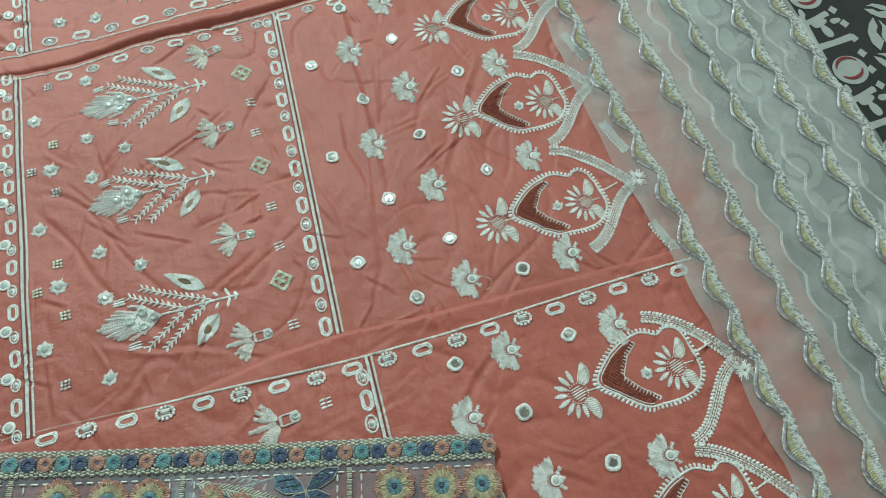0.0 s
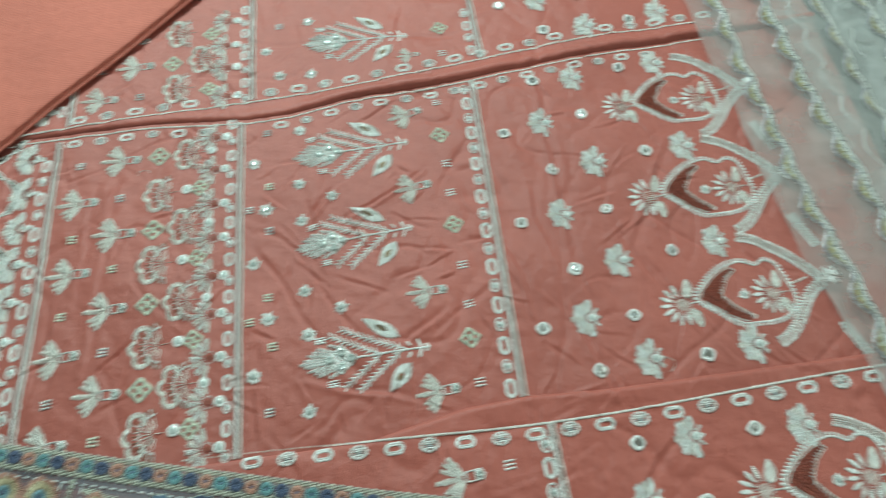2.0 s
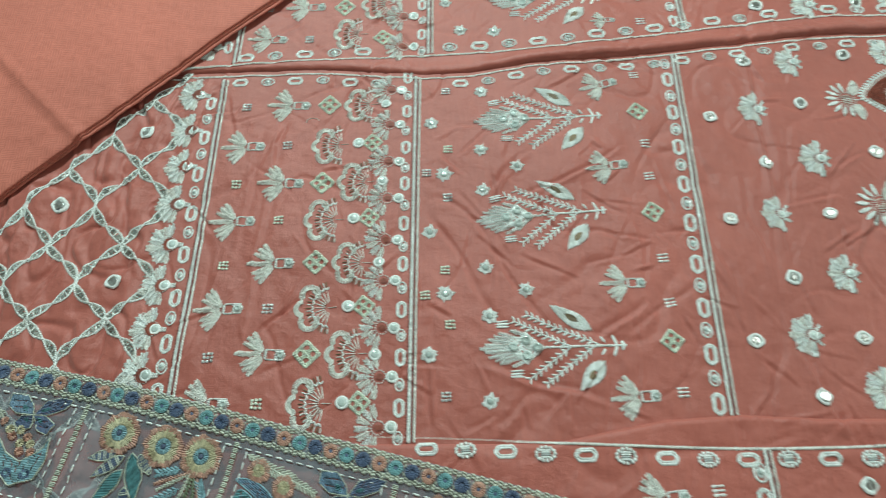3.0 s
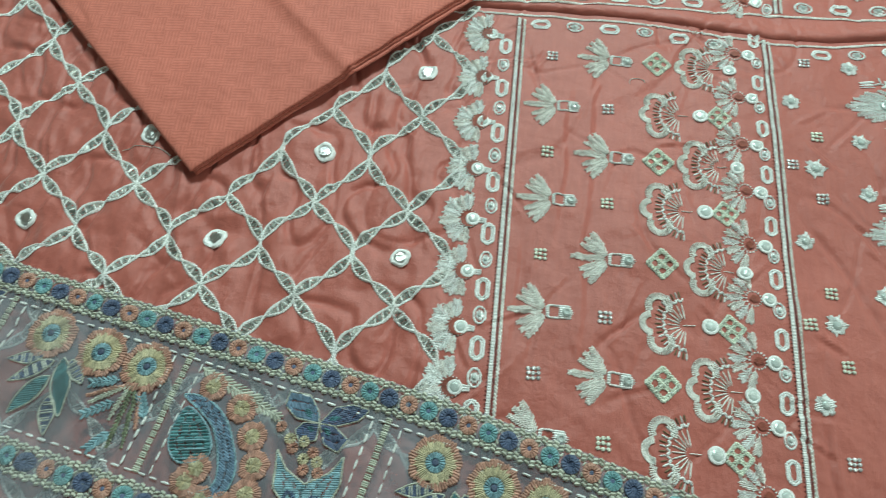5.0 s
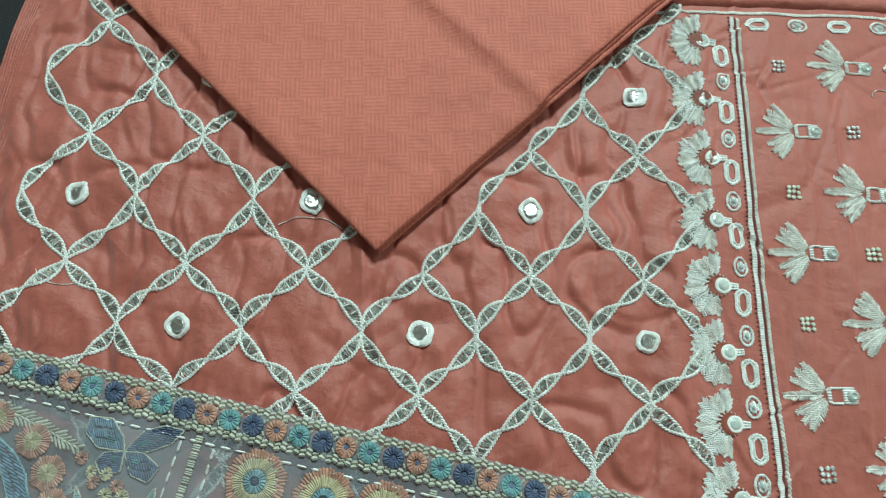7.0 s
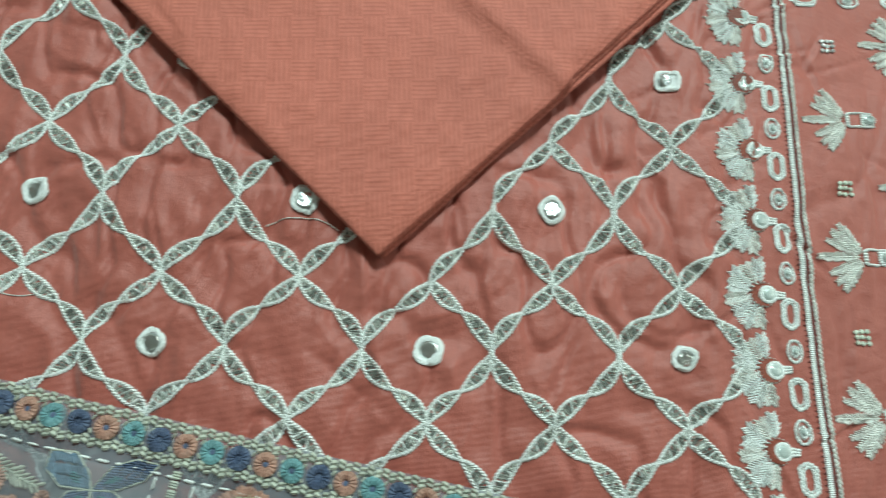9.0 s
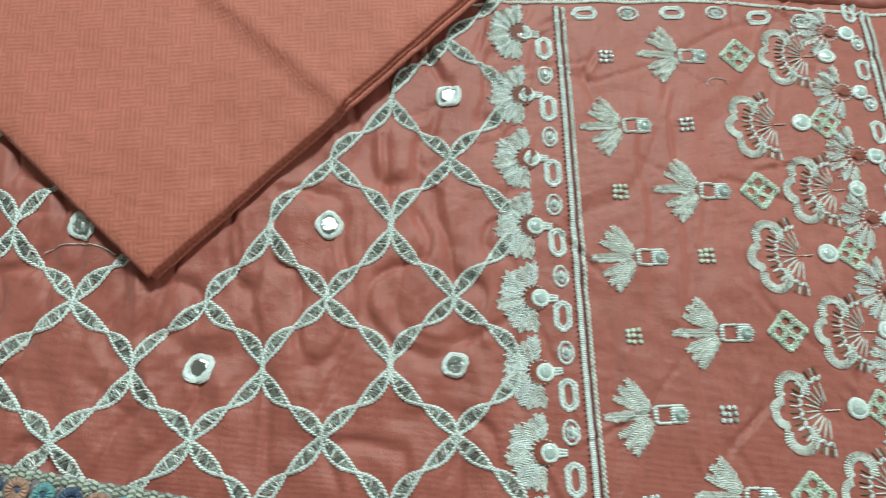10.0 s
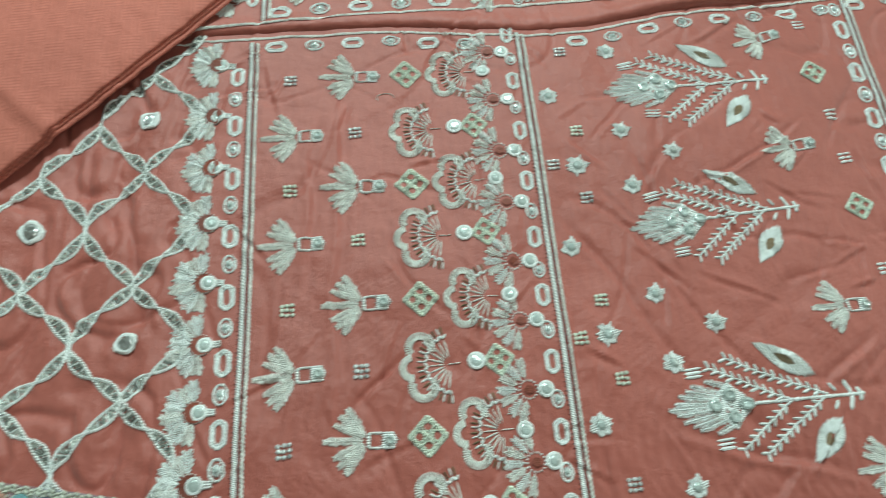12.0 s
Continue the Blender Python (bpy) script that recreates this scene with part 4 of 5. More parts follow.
def lattice(panel, height):
    """Ogee trellis of twisted rope with silver between its two strands; mirrors in every second cell of alternate rows."""
    cx, cy, ox, oy = 0.0545, 0.0605, -0.2752, 0.0250

    def pulled(p):
        """The trellis lies a little stretched to the west and north."""
        return (float(np.interp(p[0], (-0.55, -0.493, -0.439, -0.384, -0.330, -0.275, -0.221, -0.18), (-0.557, -0.500, -0.444, -0.3865, -0.332, -0.280, -0.226, -0.184))),
                float(np.interp(p[1], (-0.2, -0.066, -0.036, -0.005, 0.025, 0.055, 0.0855, 0.15), (-0.2, -0.0645, -0.0365, -0.0068, 0.026, 0.0575, 0.0905, 0.156))))

    for i in range(-6, 3):
        for j in range(-4, 3):
            x, y = ox + i * cx, oy + j * cy
            if (i + j) % 2 == 0 and -0.53 < x < -0.2 and -0.05 < y < 0.14:
                sew_mirror(*pulled((x, y)), height, panel, 1.12)
            for sx in (-1, 1):
                for sy in (-1, 1):
                    a, d = (x + sx * cx / 2, y), (x, y + sy * cy / 2)
                    if max(a[0], d[0]) > -0.190 or min(a[0], d[0]) < -0.525 or max(a[1], d[1]) > 0.150 or max(a[1], d[1]) < -0.25:
                        continue
                    if min(a[1], d[1]) > 0.12 and a[0] > -0.27:
                        continue
                    mx, my = (a[0] + d[0]) / 2, (a[1] + d[1]) / 2
                    if mx > -0.352 and (my + 0.005) - (mx + 0.329) * 1.12 > 0.012:
                        continue
                    line = [pulled(p) for p in bezier(a, (a[0] - sx * 0.0055, a[1] + sy * 0.0180), (d[0] + sx * 0.0075, d[1] - sy * 0.0135), d)]
                    line = resample(line, 0.0007)
                    s = Stitchery(M_WHITE, M_ZARI)
                    n = len(line)
                    strands = ([], [])
                    for k, p in enumerate(line):
                        q = line[min(k + 1, n - 1)] if k < n - 1 else p
                        r = line[k - 1] if k else p
                        d2 = np.array((q[0] - r[0], q[1] - r[1]))
                        d2 = d2 / (np.linalg.norm(d2) or 1)
                        off = 0.0027 * math.sin(2 * math.pi * k / (n - 1) + 0.25 * math.sin(7 * x + 5 * y))
                        nrm = np.array((-d2[1], d2[0]))
                        strands[0].append(tuple(np.array(p) + nrm * off)), strands[1].append(tuple(np.array(p) - nrm * off))
                        if abs(off) > 0.0006:
                            g = random.uniform(-0.0016, 0.0016)
                            s.stitch(tuple(np.array(p) - nrm * off - d2 * g), tuple(np.array(p) + nrm * off + d2 * g), 0.0008, 0.0006, 1 if k % 7 else 0)
                    for st in strands:
                        s.chain(st, 0.0016, 0.0014, 0.0011, 0, 0.45)
                    s.put("lattice_rope", 0, 0, 0, height, panel)


# ---- the embroidered coral panels ----
center = thing("embroidered_fabric", "coral silk fabric with white embroidery and mirror work, creased", "fabric", "skirt panels")
XC = np.arange(-0.575, 0.5301, 0.0014)
sheet("cloth", XC, -0.36, np.interp(XC, (-0.575, -0.545, -0.54), (-0.16, 0.165, 0.20)), 390, z_center, M_CORAL, center, "crumpled coral silk")
Z = z_center
lattice(center, Z)
for y in (0.125, 0.0915, 0.0575, 0.0255, -0.008, -0.040, -0.072, -0.104):
    sew("sunburst", -0.1905, y, 0, Z, center, 0.95)
for k in range(8):
    sew("link", -0.1785, 0.117 - 0.0332 * k, math.pi / 2, Z, center, 0.95)
    sew("rosette", -0.1785, 0.1015 - 0.0332 * k, math.pi / 2, Z, center, 0.85)
border_band(-0.1692, 0.140, -0.1685, -0.150, Z, center)
for y in (0.0755, 0.010, -0.0575, -0.123):
    sew("fan", -0.133, y, 0, Z, center)
    sew("square", -0.112, y, 0, Z, center, 0.85)
    sew("shell", -0.0785, y, 0, Z, center)
    p = Stitchery(M_WHITE, M_PEARL)
    pearl(p, (0, 0), 0.0046, 1)
    p.put("pearl_sequin", -0.0562, y + 0.001, 0, Z, center)
    sew("diamond", -0.0455, y + 0.001, 0.1, Z, center, 0.88)
for y in (0.1135, 0.042, -0.024, -0.0905):
    sew("fan", -0.100, y, 0, Z, center)
    sew("square", -0.148, y - 0.001, 0, Z, center, 0.85)
    sew("diamond", -0.0818, y, 0, Z, center)
    sew("shell", -0.0560, y, 0, Z, center, 0.97)
    p = Stitchery(M_WHITE, M_PEARL)
    pearl(p, (0, 0), 0.0042, 1)
    p.put("pearl_sequin", -0.0362, y, 0, Z, center)
for y in (0.127, 0.093, 0.059, 0.027, -0.006, -0.038, -0.072, -0.105, -0.138):
    sew("half_flower", -0.0325, y, 0, Z, center, 0.95)
    sew("link", -0.0192, y + 0.0125, math.pi / 2, Z, center, 0.85)
    sew("rosette", -0.0192, y - 0.006, math.pi / 2, Z, center, 0.75)
border_band(-0.0108, 0.140, -0.0108, -0.147, Z, center)
for x, y in ((0, 0.094), (0.0105, 0.0475), (0, 0), (0.011, -0.0485), (0, -0.0915), (0.04, 0.124), (0.039, 0.068), (0.039, 0.034), (0.0395, -0.029), (0.041, -0.064),
             (0.04, -0.122), (0.0655, 0.053), (0.067, -0.046)):
    sew("star", x, y, 0, Z, center, 1.15 if x in (0.0105, 0.011) else 1.0)
for x, y in ((0.012, 0.125), (0.013, 0.07), (-0.003, 0.049), (0.013, 0.028), (0.011, -0.03), (-0.003, -0.049), (0.014, -0.07), (0.011, -0.118)):
    sew("square", x, y, 0, Z, center, 0.8)
for y in (0.0945, 0.0075, -0.0875):
    sew("sprig", 0.034, y, 0.055, Z, center)
for y, t in ((0.131, 0.25), (0.054, 0.1), (-0.042, 0.05), (-0.119, 0.05)):
    sew("fan", 0.146, y, t, Z, center, 0.92)
for y in (0.101, 0.013, -0.083):
    sew("diamond", 0.162, y, 0.1, Z, center, 0.9)
for y in (0.137, 0.072, 0.043, -0.023, -0.056, -0.117):
    sew("bars", 0.164, y, 0.1, Z, center, 0.95)
for k in range(18):
    y = 0.148 - 0.0160 * k
    sew("link" if k % 2 else "rosette", 0.1905 - 0.0055 * k / 17, y, math.pi / 2, Z, center, 1.0 if k % 2 else 0.9)
border_band(0.1990, 0.157, 0.1940, -0.131, Z, center)
for x, y in ((0.253, 0.148), (0.334, 0.153), (0.289, 0.106), (0.334, 0.06), (0.218, 0.096), (0.252, 0.053), (0.288, 0.01), (0.217, 0.007), (0.331, -0.033), (0.251, -0.039),
             (0.287, -0.082), (0.217, -0.083), (0.332, -0.119), (0.252, -0.12)):
    sew_mirror(x, y, Z, center)
for x, y in ((0.292, 0.146), (0.255, 0.102), (0.291, 0.055), (0.254, 0.011), (0.29, -0.036), (0.254, -0.08), (0.293, -0.117), (0.37, 0.154), (0.37, 0.061), (0.37, -0.030), (0.371, -0.116)):
    sew("round_fan", x, y, 0, Z, center, 0.9)
for y in (0.112, 0.019, -0.0755):
    sew("sun", 0.3255, y - 0.003, 0, Z, center)
    sew("heart", 0.339, y, 0, Z, center)
    sew("sun", 0.396, y - 0.003, 0, Z, center, 0.95)
    sew("star", 0.374, y - 0.002, 0, Z, center, 0.8)
    sew("scallop", 0, y - 0.019, 0, Z, center)
# edge line and its links under the upper fold
top = [(x, up_edge(x) - 0.0035) for x in np.linspace(-0.215, 0.42, 90)]
sew_line("edge_cord", top, Z, center, M_IVORY, 0.0014, 0.0009, 0.0019)
for k in range(24):
    x = -0.157 + 0.0226 * k
    if abs(x + 0.018) > 0.02 and abs(x - 0.194) > 0.01:
        sew("rosette" if k % 2 else "link", x, float(up_edge(x)) - 0.0105, 0.03, Z, center, 0.9)

# ---- lower panel, lapped over the first ----
lower = thing("embroidered_fabric", "coral silk fabric with white embroidery, its edge lapped over", "fabric", "skirt panels")
XL = np.arange(-0.06, 0.5301, 0.0020)
sheet("cloth", XL, -0.40, low_edge(XL), 130, z_lower, M_CORAL, lower, "crumpled coral silk")
Z = z_lower
line = [(x, -0.1475 - 0.004 * math.sin((x - 0.08) * 12)) for x in np.linspace(-0.05, 0.46, 90)]
sew_line("edge_cord", line, Z, lower, M_IVORY, 0.0014, 0.0010, 0.0021)
for k in range(19):
    x = -0.001 + 0.0247 * k
    sew("link" if k % 2 == 0 else "bead_rosette", x, -0.154 - 0.004 * math.sin((x - 0.08) * 12), 0.03, Z, lower, 1.0)
sew("fan", 0.154, -0.1785, 0.06, Z, lower)
sew("bars", 0.175, -0.176, 0.1, Z, lower)
sew("sprig", 0.047, -0.213, 0.05, Z, lower)
for k in range(6):
    sew("link" if k % 2 else "rosette", 0.2015, -0.165 - 0.016 * k, math.pi / 2, Z, lower)
border_band(0.2090, -0.152, 0.2095, -0.28, Z, lower)
for x, y in ((0.348, -0.174), (0.265, -0.173), (0.301, -0.216), (0.347, -0.262), (0.268, -0.262)):
    sew_mirror(x, y, Z, lower)
for x, y in ((0.305, -0.174), (0.384, -0.176), (0.266, -0.211), (0.306, -0.262), (0.384, -0.268), (0.268, -0.305)):
    sew("round_fan", x, y, 0, Z, lower, 0.9)
for y in (-0.2115, -0.305):
    sew("sun", 0.3405, y - 0.003, 0, Z, lower)
    sew("heart", 0.356, y, 0, Z, lower)
    sew("sun", 0.413, y - 0.003, 0, Z, lower, 0.95)
    sew("star", 0.391, y - 0.002, 0, Z, lower, 0.8)
    sew("scallop", 0.0175, y - 0.030, 0, Z, lower)

# ---- upper panel, its edge a soft rolled fold ----
upper = thing("embroidered_fabric", "coral silk fabric with white embroidery and a rolled fold edge", "fabric", "skirt panels")
XU = np.arange(-0.30, 0.5301, 0.0020)
sheet("cloth", XU, up_edge(XU), 0.34, 100, z_upper, M_CORAL, upper, "crumpled coral silk")
Z = z_upper
sew_line("edge_cord", [(x, up_line(x)) for x in np.linspace(-0.25, 0.42, 90)], Z, upper, M_IVORY, 0.0015, 0.0010, 0.0020)
for k in range(25):
    x = -0.155 + 0.0244 * k
    if abs(x + 0.012) > 0.022:
        sew("rosette" if k % 2 else "link", x, float(up_line(x)) + 0.0075, 0.06, Z, upper, 1.0)
for x, y in ((-0.125, 0.181), (-0.125, 0.248)):
    sew("fan", x, y, 0, Z, upper)
    sew("square", x + 0.021, y, 0, Z, upper, 0.85)
    sew("shell", x + 0.056, y + 0.005, 0, Z, upper)
    sew("diamond", x + 0.084, y + 0.001, 0.1, Z, upper, 0.9)
sew("fan", -0.096, 0.217, 0, Z, upper)
sew("diamond", -0.0755, 0.2165, 0, Z, upper)
sew("shell", -0.0465, 0.219, 0, Z, upper)
sew("square", -0.142, 0.215, 0, Z, upper, 0.85)
for y in (0.172, 0.204, 0.232, 0.263):
    sew("half_flower", -0.0245, y, 0, Z, upper, 0.95)
    sew("link", -0.0085, y + 0.0125, math.pi / 2, Z, upper, 0.85)
    sew("rosette", -0.0085, y - 0.005, math.pi / 2, Z, upper, 0.75)
for y in (0.173, 0.205, 0.238):
    sew("sunburst", -0.183, y, 0, Z, upper, 0.95)
    sew("link", -0.1715, y, math.pi / 2, Z, upper, 0.85)
border_band(-0.163, 0.156, -0.160, 0.30, Z, upper)
border_band(-0.001, 0.164, -0.001, 0.30, Z, upper)
border_band(0.212, 0.182, 0.210, 0.30, Z, upper)
for k in range(4):
    sew("rosette" if k % 2 else "link", 0.2035, 0.192 + 0.016 * k, math.pi / 2, Z, upper, 0.9)
for x, y in ((0.0115, 0.218), (0.024, 0.188), (0.0525, 0.186), (0.052, 0.25)):
    sew("star", x, y, 0, Z, upper)
sew("square", 0.0245, 0.248, 0, Z, upper, 0.8)
sew("sprig", 0.047, 0.2225, 0.02, Z, upper)
sew("fan", 0.153, 0.1935, 0.05, Z, upper, 0.6)
sew("bars", 0.176, 0.193, 0.1, Z, upper)
sew("diamond", 0.177, 0.225, 0.1, Z, upper, 0.9)
for x, y in ((0.275, 0.207), (0.358, 0.208), (0.238, 0.245), (0.315, 0.245)):
    sew_mirror(x, y, Z, upper)
for x, y in ((0.318, 0.206), (0.278, 0.245), (0.39, 0.215)):
    sew("round_fan", x, y, 0, Z, upper, 0.9)


# ---- loose plain cloth, folded to a point ----
TIP, E1, E2 = np.array((-0.354, 0.001)), np.array((0.711, 0.703)), np.array((-0.731, 0.682))


def folded_layer(name, shift, a_len, b_len, base, rise, back, parent, label=""):
    """One layer of the folded cloth: rounded towards its edges, a pressed crease across it."""
    a = np.concatenate([np.linspace(0, 0.012, 9)[:-1], np.linspace(0.012, a_len, 110)])
    b = np.concatenate([np.linspace(0, 0.012, 9)[:-1], np.linspace(0.012, b_len, 90)])
    A, B = np.meshgrid(a, b, indexing="ij")
    P = TIP + np.array(shift) + A[..., None] * E1 + B[..., None] * E2
    P = P + (back * smooth(0.106, 0.122, A) * np.exp(-B / 0.05))[..., None] * E2
    X, Y = P[..., 0], P[..., 1]
    wav = 0.0012 * value_noise(A, B, 0.03, 31)
    X, Y = X + wav * E2[0], Y + wav * E2[1]
    Z = lie(X, Y) * np.exp(-np.minimum(A, B) / 0.02) * 0.5 + base + rise * (1 - np.exp(-A / 0.003)) * (1 - np.exp(-B / 0.003))
    Z = Z + 0.0026 * np.exp(-((A - 0.112) / 0.0026) ** 2) + 0.0022 * smooth(0.108, 0.116, A) + 0.0035 * value_noise(A, B, 0.11, 33) + 0.0011 * value_noise(A, B, 0.03, 34)
    Z = Z + 0.0022 * smooth(0.1, 0.0, B) * smooth(0.02, 0.12, A)
    n = len(b)
    f = [(i * n + j, (i + 1) * n + j, (i + 1) * n + j + 1, i * n + j + 1) for i in range(len(a) - 1) for j in range(n - 1)]
    ob = mesh_object(name, np.stack([X, Y, Z], -1).reshape(-1, 3), f, [M_PLAIN], None, True, parent, label)
    so = ob.modifiers.new("thickness", "SOLIDIFY")
    so.thickness, so.offset = 0.0011, -1
    return ob


folded = thing("folded_fabric", "plain coral dobby-weave cotton cloth, folded to a corner", "fabric")
folded_layer("bottom_layer", (0.0022, -0.0002), 0.44, 0.30, 0.0022, 0.0008, 0.0, folded)
folded_layer("middle_layer", (0.0012, 0.0008), 0.44, 0.30, 0.0036, 0.0011, 0.0010, folded)
folded_layer("top_layer", (0.0, 0.0), 0.44, 0.30, 0.0052, 0.0017, 0.0022, folded)

# ---- sheer stole with the coloured embroidered border ----
CORNER, U, V = np.array((0.276, -0.2235)), np.array((-0.976, 0.218)), np.array((-0.218, -0.976))
UA, VA = math.atan2(-U[1], -U[0]), math.atan2(V[1], V[0])


def bow(u):
    """The border does not run quite straight."""
    return np.interp(u, (0, 0.2, 0.35, 0.424, 0.474, 0.51, 0.62, 0.655, 0.74, 0.94), (0, -0.001, -0.004, -0.0062, -0.0072, -0.0068, -0.004, -0.0025, 0, 0.004))


def stole_xy(u, v):
    p = CORNER + u * U + (v + bow(u)) * V
    return float(p[0]), float(p[1])


def z_stole(x, y):
    return lie(x, y) * 0.6 + 0.0048 + 0.0030 * smooth(0.15, -0.1, x) + 0.0022 * value_noise(x, y, 0.05, 41) + 0.0014 * value_noise(x, y, 0.018, 42)


stole = thing("embroidered_stole", "sheer stole with blue, teal and terracotta embroidered border", "stole")
gu, gv = np.linspace(0, 0.94, 240), np.linspace(0.0, 0.24, 70)
GU, GV = np.meshgrid(gu, gv, indexing="ij")
GP = CORNER + GU[..., None] * U + (GV + bow(GU))[..., None] * V
n = len(gv)
faces = [(i * n + j, i * n + j + 1, (i + 1) * n + j + 1, (i + 1) * n + j) for i in range(len(gu) - 1) for j in range(n - 1)]
mesh_object("tulle", np.stack([GP[..., 0], GP[..., 1], z_stole(GP[..., 0], GP[..., 1])], -1).reshape(-1, 3), faces, [M_TULLE], None, True, stole, "pale grey see-through tulle")
# added pale sheet: the stole's lit side beyond a slanting shadow edge
fu, fv = np.meshgrid(np.linspace(0, 1, 70), np.linspace(0.02, 0.23, 50), indexing="ij")
fu = (0.655 - 0.42 * (fv - 0.05)) * (1 - fu) + 0.94 * fu
FP = CORNER + fu[..., None] * U + (fv + bow(fu))[..., None] * V
mesh_object("lit_side_sheet", np.stack([FP[..., 0], FP[..., 1], z_stole(FP[..., 0], FP[..., 1]) + 0.0026], -1).reshape(-1, 3),
            [(i * 50 + j, i * 50 + j + 1, (i + 1) * 50 + j + 1, (i + 1) * 50 + j) for i in range(69) for j in range(49)], [M_LIT_FILM], None, True, stole, "thin pale film, paler side of a shadow edge on the stole")
DIV = (0.0, 0.093, 0.196, 0.299, 0.401, 0.504, 0.611, 0.713, 0.817)


def eyelet(m):
    """A worked eyelet: ring of radial stitches round a dark hollow."""
    s = Stitchery(m, M_NAVY)
    s.dome((0, 0), 0.0046, 0.0013, 0, 30, 0.0, ((1, 0), (0.94, 0.7), (0.66, 1.0), (0.38, 0.8), (0.28, 0.05)))
    s.v = [(x, y, z * (0.72 if i % 2 else 1.12) * random.uniform(0.9, 1.1)) for i, (x, y, z) in enumerate(s.v)]
    s.dome((0, 0), 0.0012, 0.0003, 1, 7)
    return s


EYES = [eyelet(M_ORANGE), eyelet(M_NAVY), eyelet(M_SEA)]
ztop = lambda x, y: z_stole(x, y) + 0.0004
for v0 in (0.0, 0.081):
    back = Stitchery(M_CREAM)
    for k in range(330):
        u = 0.002 + k * 0.00282
        for dv in (0.0012, 0.0030, 0.0128, 0.0146):
            a, b = stole_xy(u, v0 + dv), stole_xy(u + 0.0030, v0 + dv + 0.0009 * (-1) ** k)
            back.stitch(a, b, 0.0017, 0.0013)
        for dv in (0.0042, 0.0114):
            a, b = stole_xy(u, v0 + dv), stole_xy(u + 0.0012, v0 + dv + (0.0022 if dv < 0.008 else -0.0022))
            back.stitch(a, b, 0.0011, 0.0009)
    back.put("border_braid", 0, 0, 0, ztop, stole, label="braid of cream-green thread")
    net2 = [stole_xy(u, v0 + v) for u in np.linspace(0.0, 0.94, 200) for v in (0.0004, 0.0156)]
    nf = [(2 * i, 2 * i + 1, 2 * i + 3, 2 * i + 2) for i in range(199)]
    mesh_object("border_net", [(x, y, float(ztop(x, y)) - 0.0001) for x, y in net2], nf, [M_TULLE], None, True, stole)
    for k in range(91):
        x, y = stole_xy(0.0028 + k * 0.0103, v0 + 0.0079)
        EYES[k % 3].put("eyelet", x, y, random.uniform(0, 6), ztop, stole)
for vv in (0.0195, 0.0775):
    s = Stitchery(M_WHITE)
    for k in range(140):
        s.stitch(stole_xy(0.002 + 0.0067 * k, vv), stole_xy(0.0068 + 0.0067 * k, vv), 0.0011, 0.0007)
    s.put("running_stitch", 0, 0, 0, ztop, stole)
for u in DIV[1:]:
    s = Stitchery(M_CREAM, M_WHITE)
    for k in range(18):
        v = 0.0185 + 0.0034 * k
        for d in (-0.0009, 0.0, 0.0009):
            s.stitch(stole_xy(u - 0.0019, v + d), stole_xy(u + 0.0019, v + d), 0.0012, 0.0012)
    for d in (-0.0075, 0.0075):
        for k in range(9):
            s.stitch(stole_xy(u + d, 0.0205 + 0.0064 * k), stole_xy(u + d, 0.0255 + 0.0064 * k), 0.0011, 0.0007, 1)
    s.put("divider", 0, 0, 0, ztop, stole)


def big_flower(r=0.0135):
    """Round flower: ragged terracotta rim, pale yellow ring, sky-blue eye."""
    s = Stitchery(M_ORANGE, M_YELLOW, M_SKY, M_NAVY)
    for i in range(54):
        t = 2 * math.pi * i / 54
        lobe = 0.90 + 0.10 * abs(math.sin(4.5 * t))
        r0, r1 = r * 0.66 * random.uniform(0.92, 1.1), r * lobe * random.uniform(0.96, 1.04)
        s.stitch((r0 * math.cos(t), r0 * math.sin(t)), (r1 * math.cos(t), r1 * math.sin(t)), 0.0018, 0.0011, 0)
        q = t + 0.05
        r0, r1 = r * 0.34, r * random.uniform(0.66, 0.88)
        s.stitch((r0 * math.cos(q), r0 * math.sin(q)), (r1 * math.cos(q), r1 * math.sin(q)), 0.0013, 0.0014, 1)
    s.ring((0, 0), r * 0.38, r * 0.26, 2, 20, 0.0018, 0.0016)
    s.dome((0, 0), r * 0.13, 0.0008, 3, 8)
    return s


def small_flower(r=0.0085):
    s = Stitchery(M_ORANGE, M_YELLOW)
    for i in range(34):
        t = 2 * math.pi * i / 34
        r1 = r * (0.88 + 0.12 * abs(math.sin(3.5 * t))) * random.uniform(0.95, 1.06)
        s.stitch((r * 0.4 * math.cos(t), r * 0.4 * math.sin(t)), (r1 * math.cos(t), r1 * math.sin(t)), 0.0017, 0.0011, 0)
        r1 = r * random.uniform(0.45, 0.68)
        s.stitch((0, 0), (r1 * math.cos(t), r1 * math.sin(t)), 0.0011, 0.0015, 1)
    return s


def leaf(a, b, width, inner, striped=False):
    """A leaf with a corded cream rim and satin inside, plain or in stripes."""
    s = Stitchery(inner, M_CREAM)
    o = leaf_shape(a, b, width)
    ang = math.atan2(b[1] - a[1], b[0] - a[0])
    s.fill(o, ang + 0.9, 0.0009, 0.0011, 0.0007, 0)
    if striped:
        for t in (0.2, 0.4, 0.6, 0.8):
            p = np.array(a) + (np.array(b) - np.array(a)) * t
            w = width * math.sin(math.pi * t ** 0.8)
            n2 = np.array((-math.sin(ang), math.cos(ang)))
            for k in (-0.0006, 0.0006):
                q = p + np.array((math.cos(ang), math.sin(ang))) * k
                s.stitch(tuple(q - n2 * w), tuple(q + n2 * w), 0.0013, 0.0011, 1)
    s.chain(o + o[:1], 0.0015, 0.0009, 0.0008, 1)
    return s


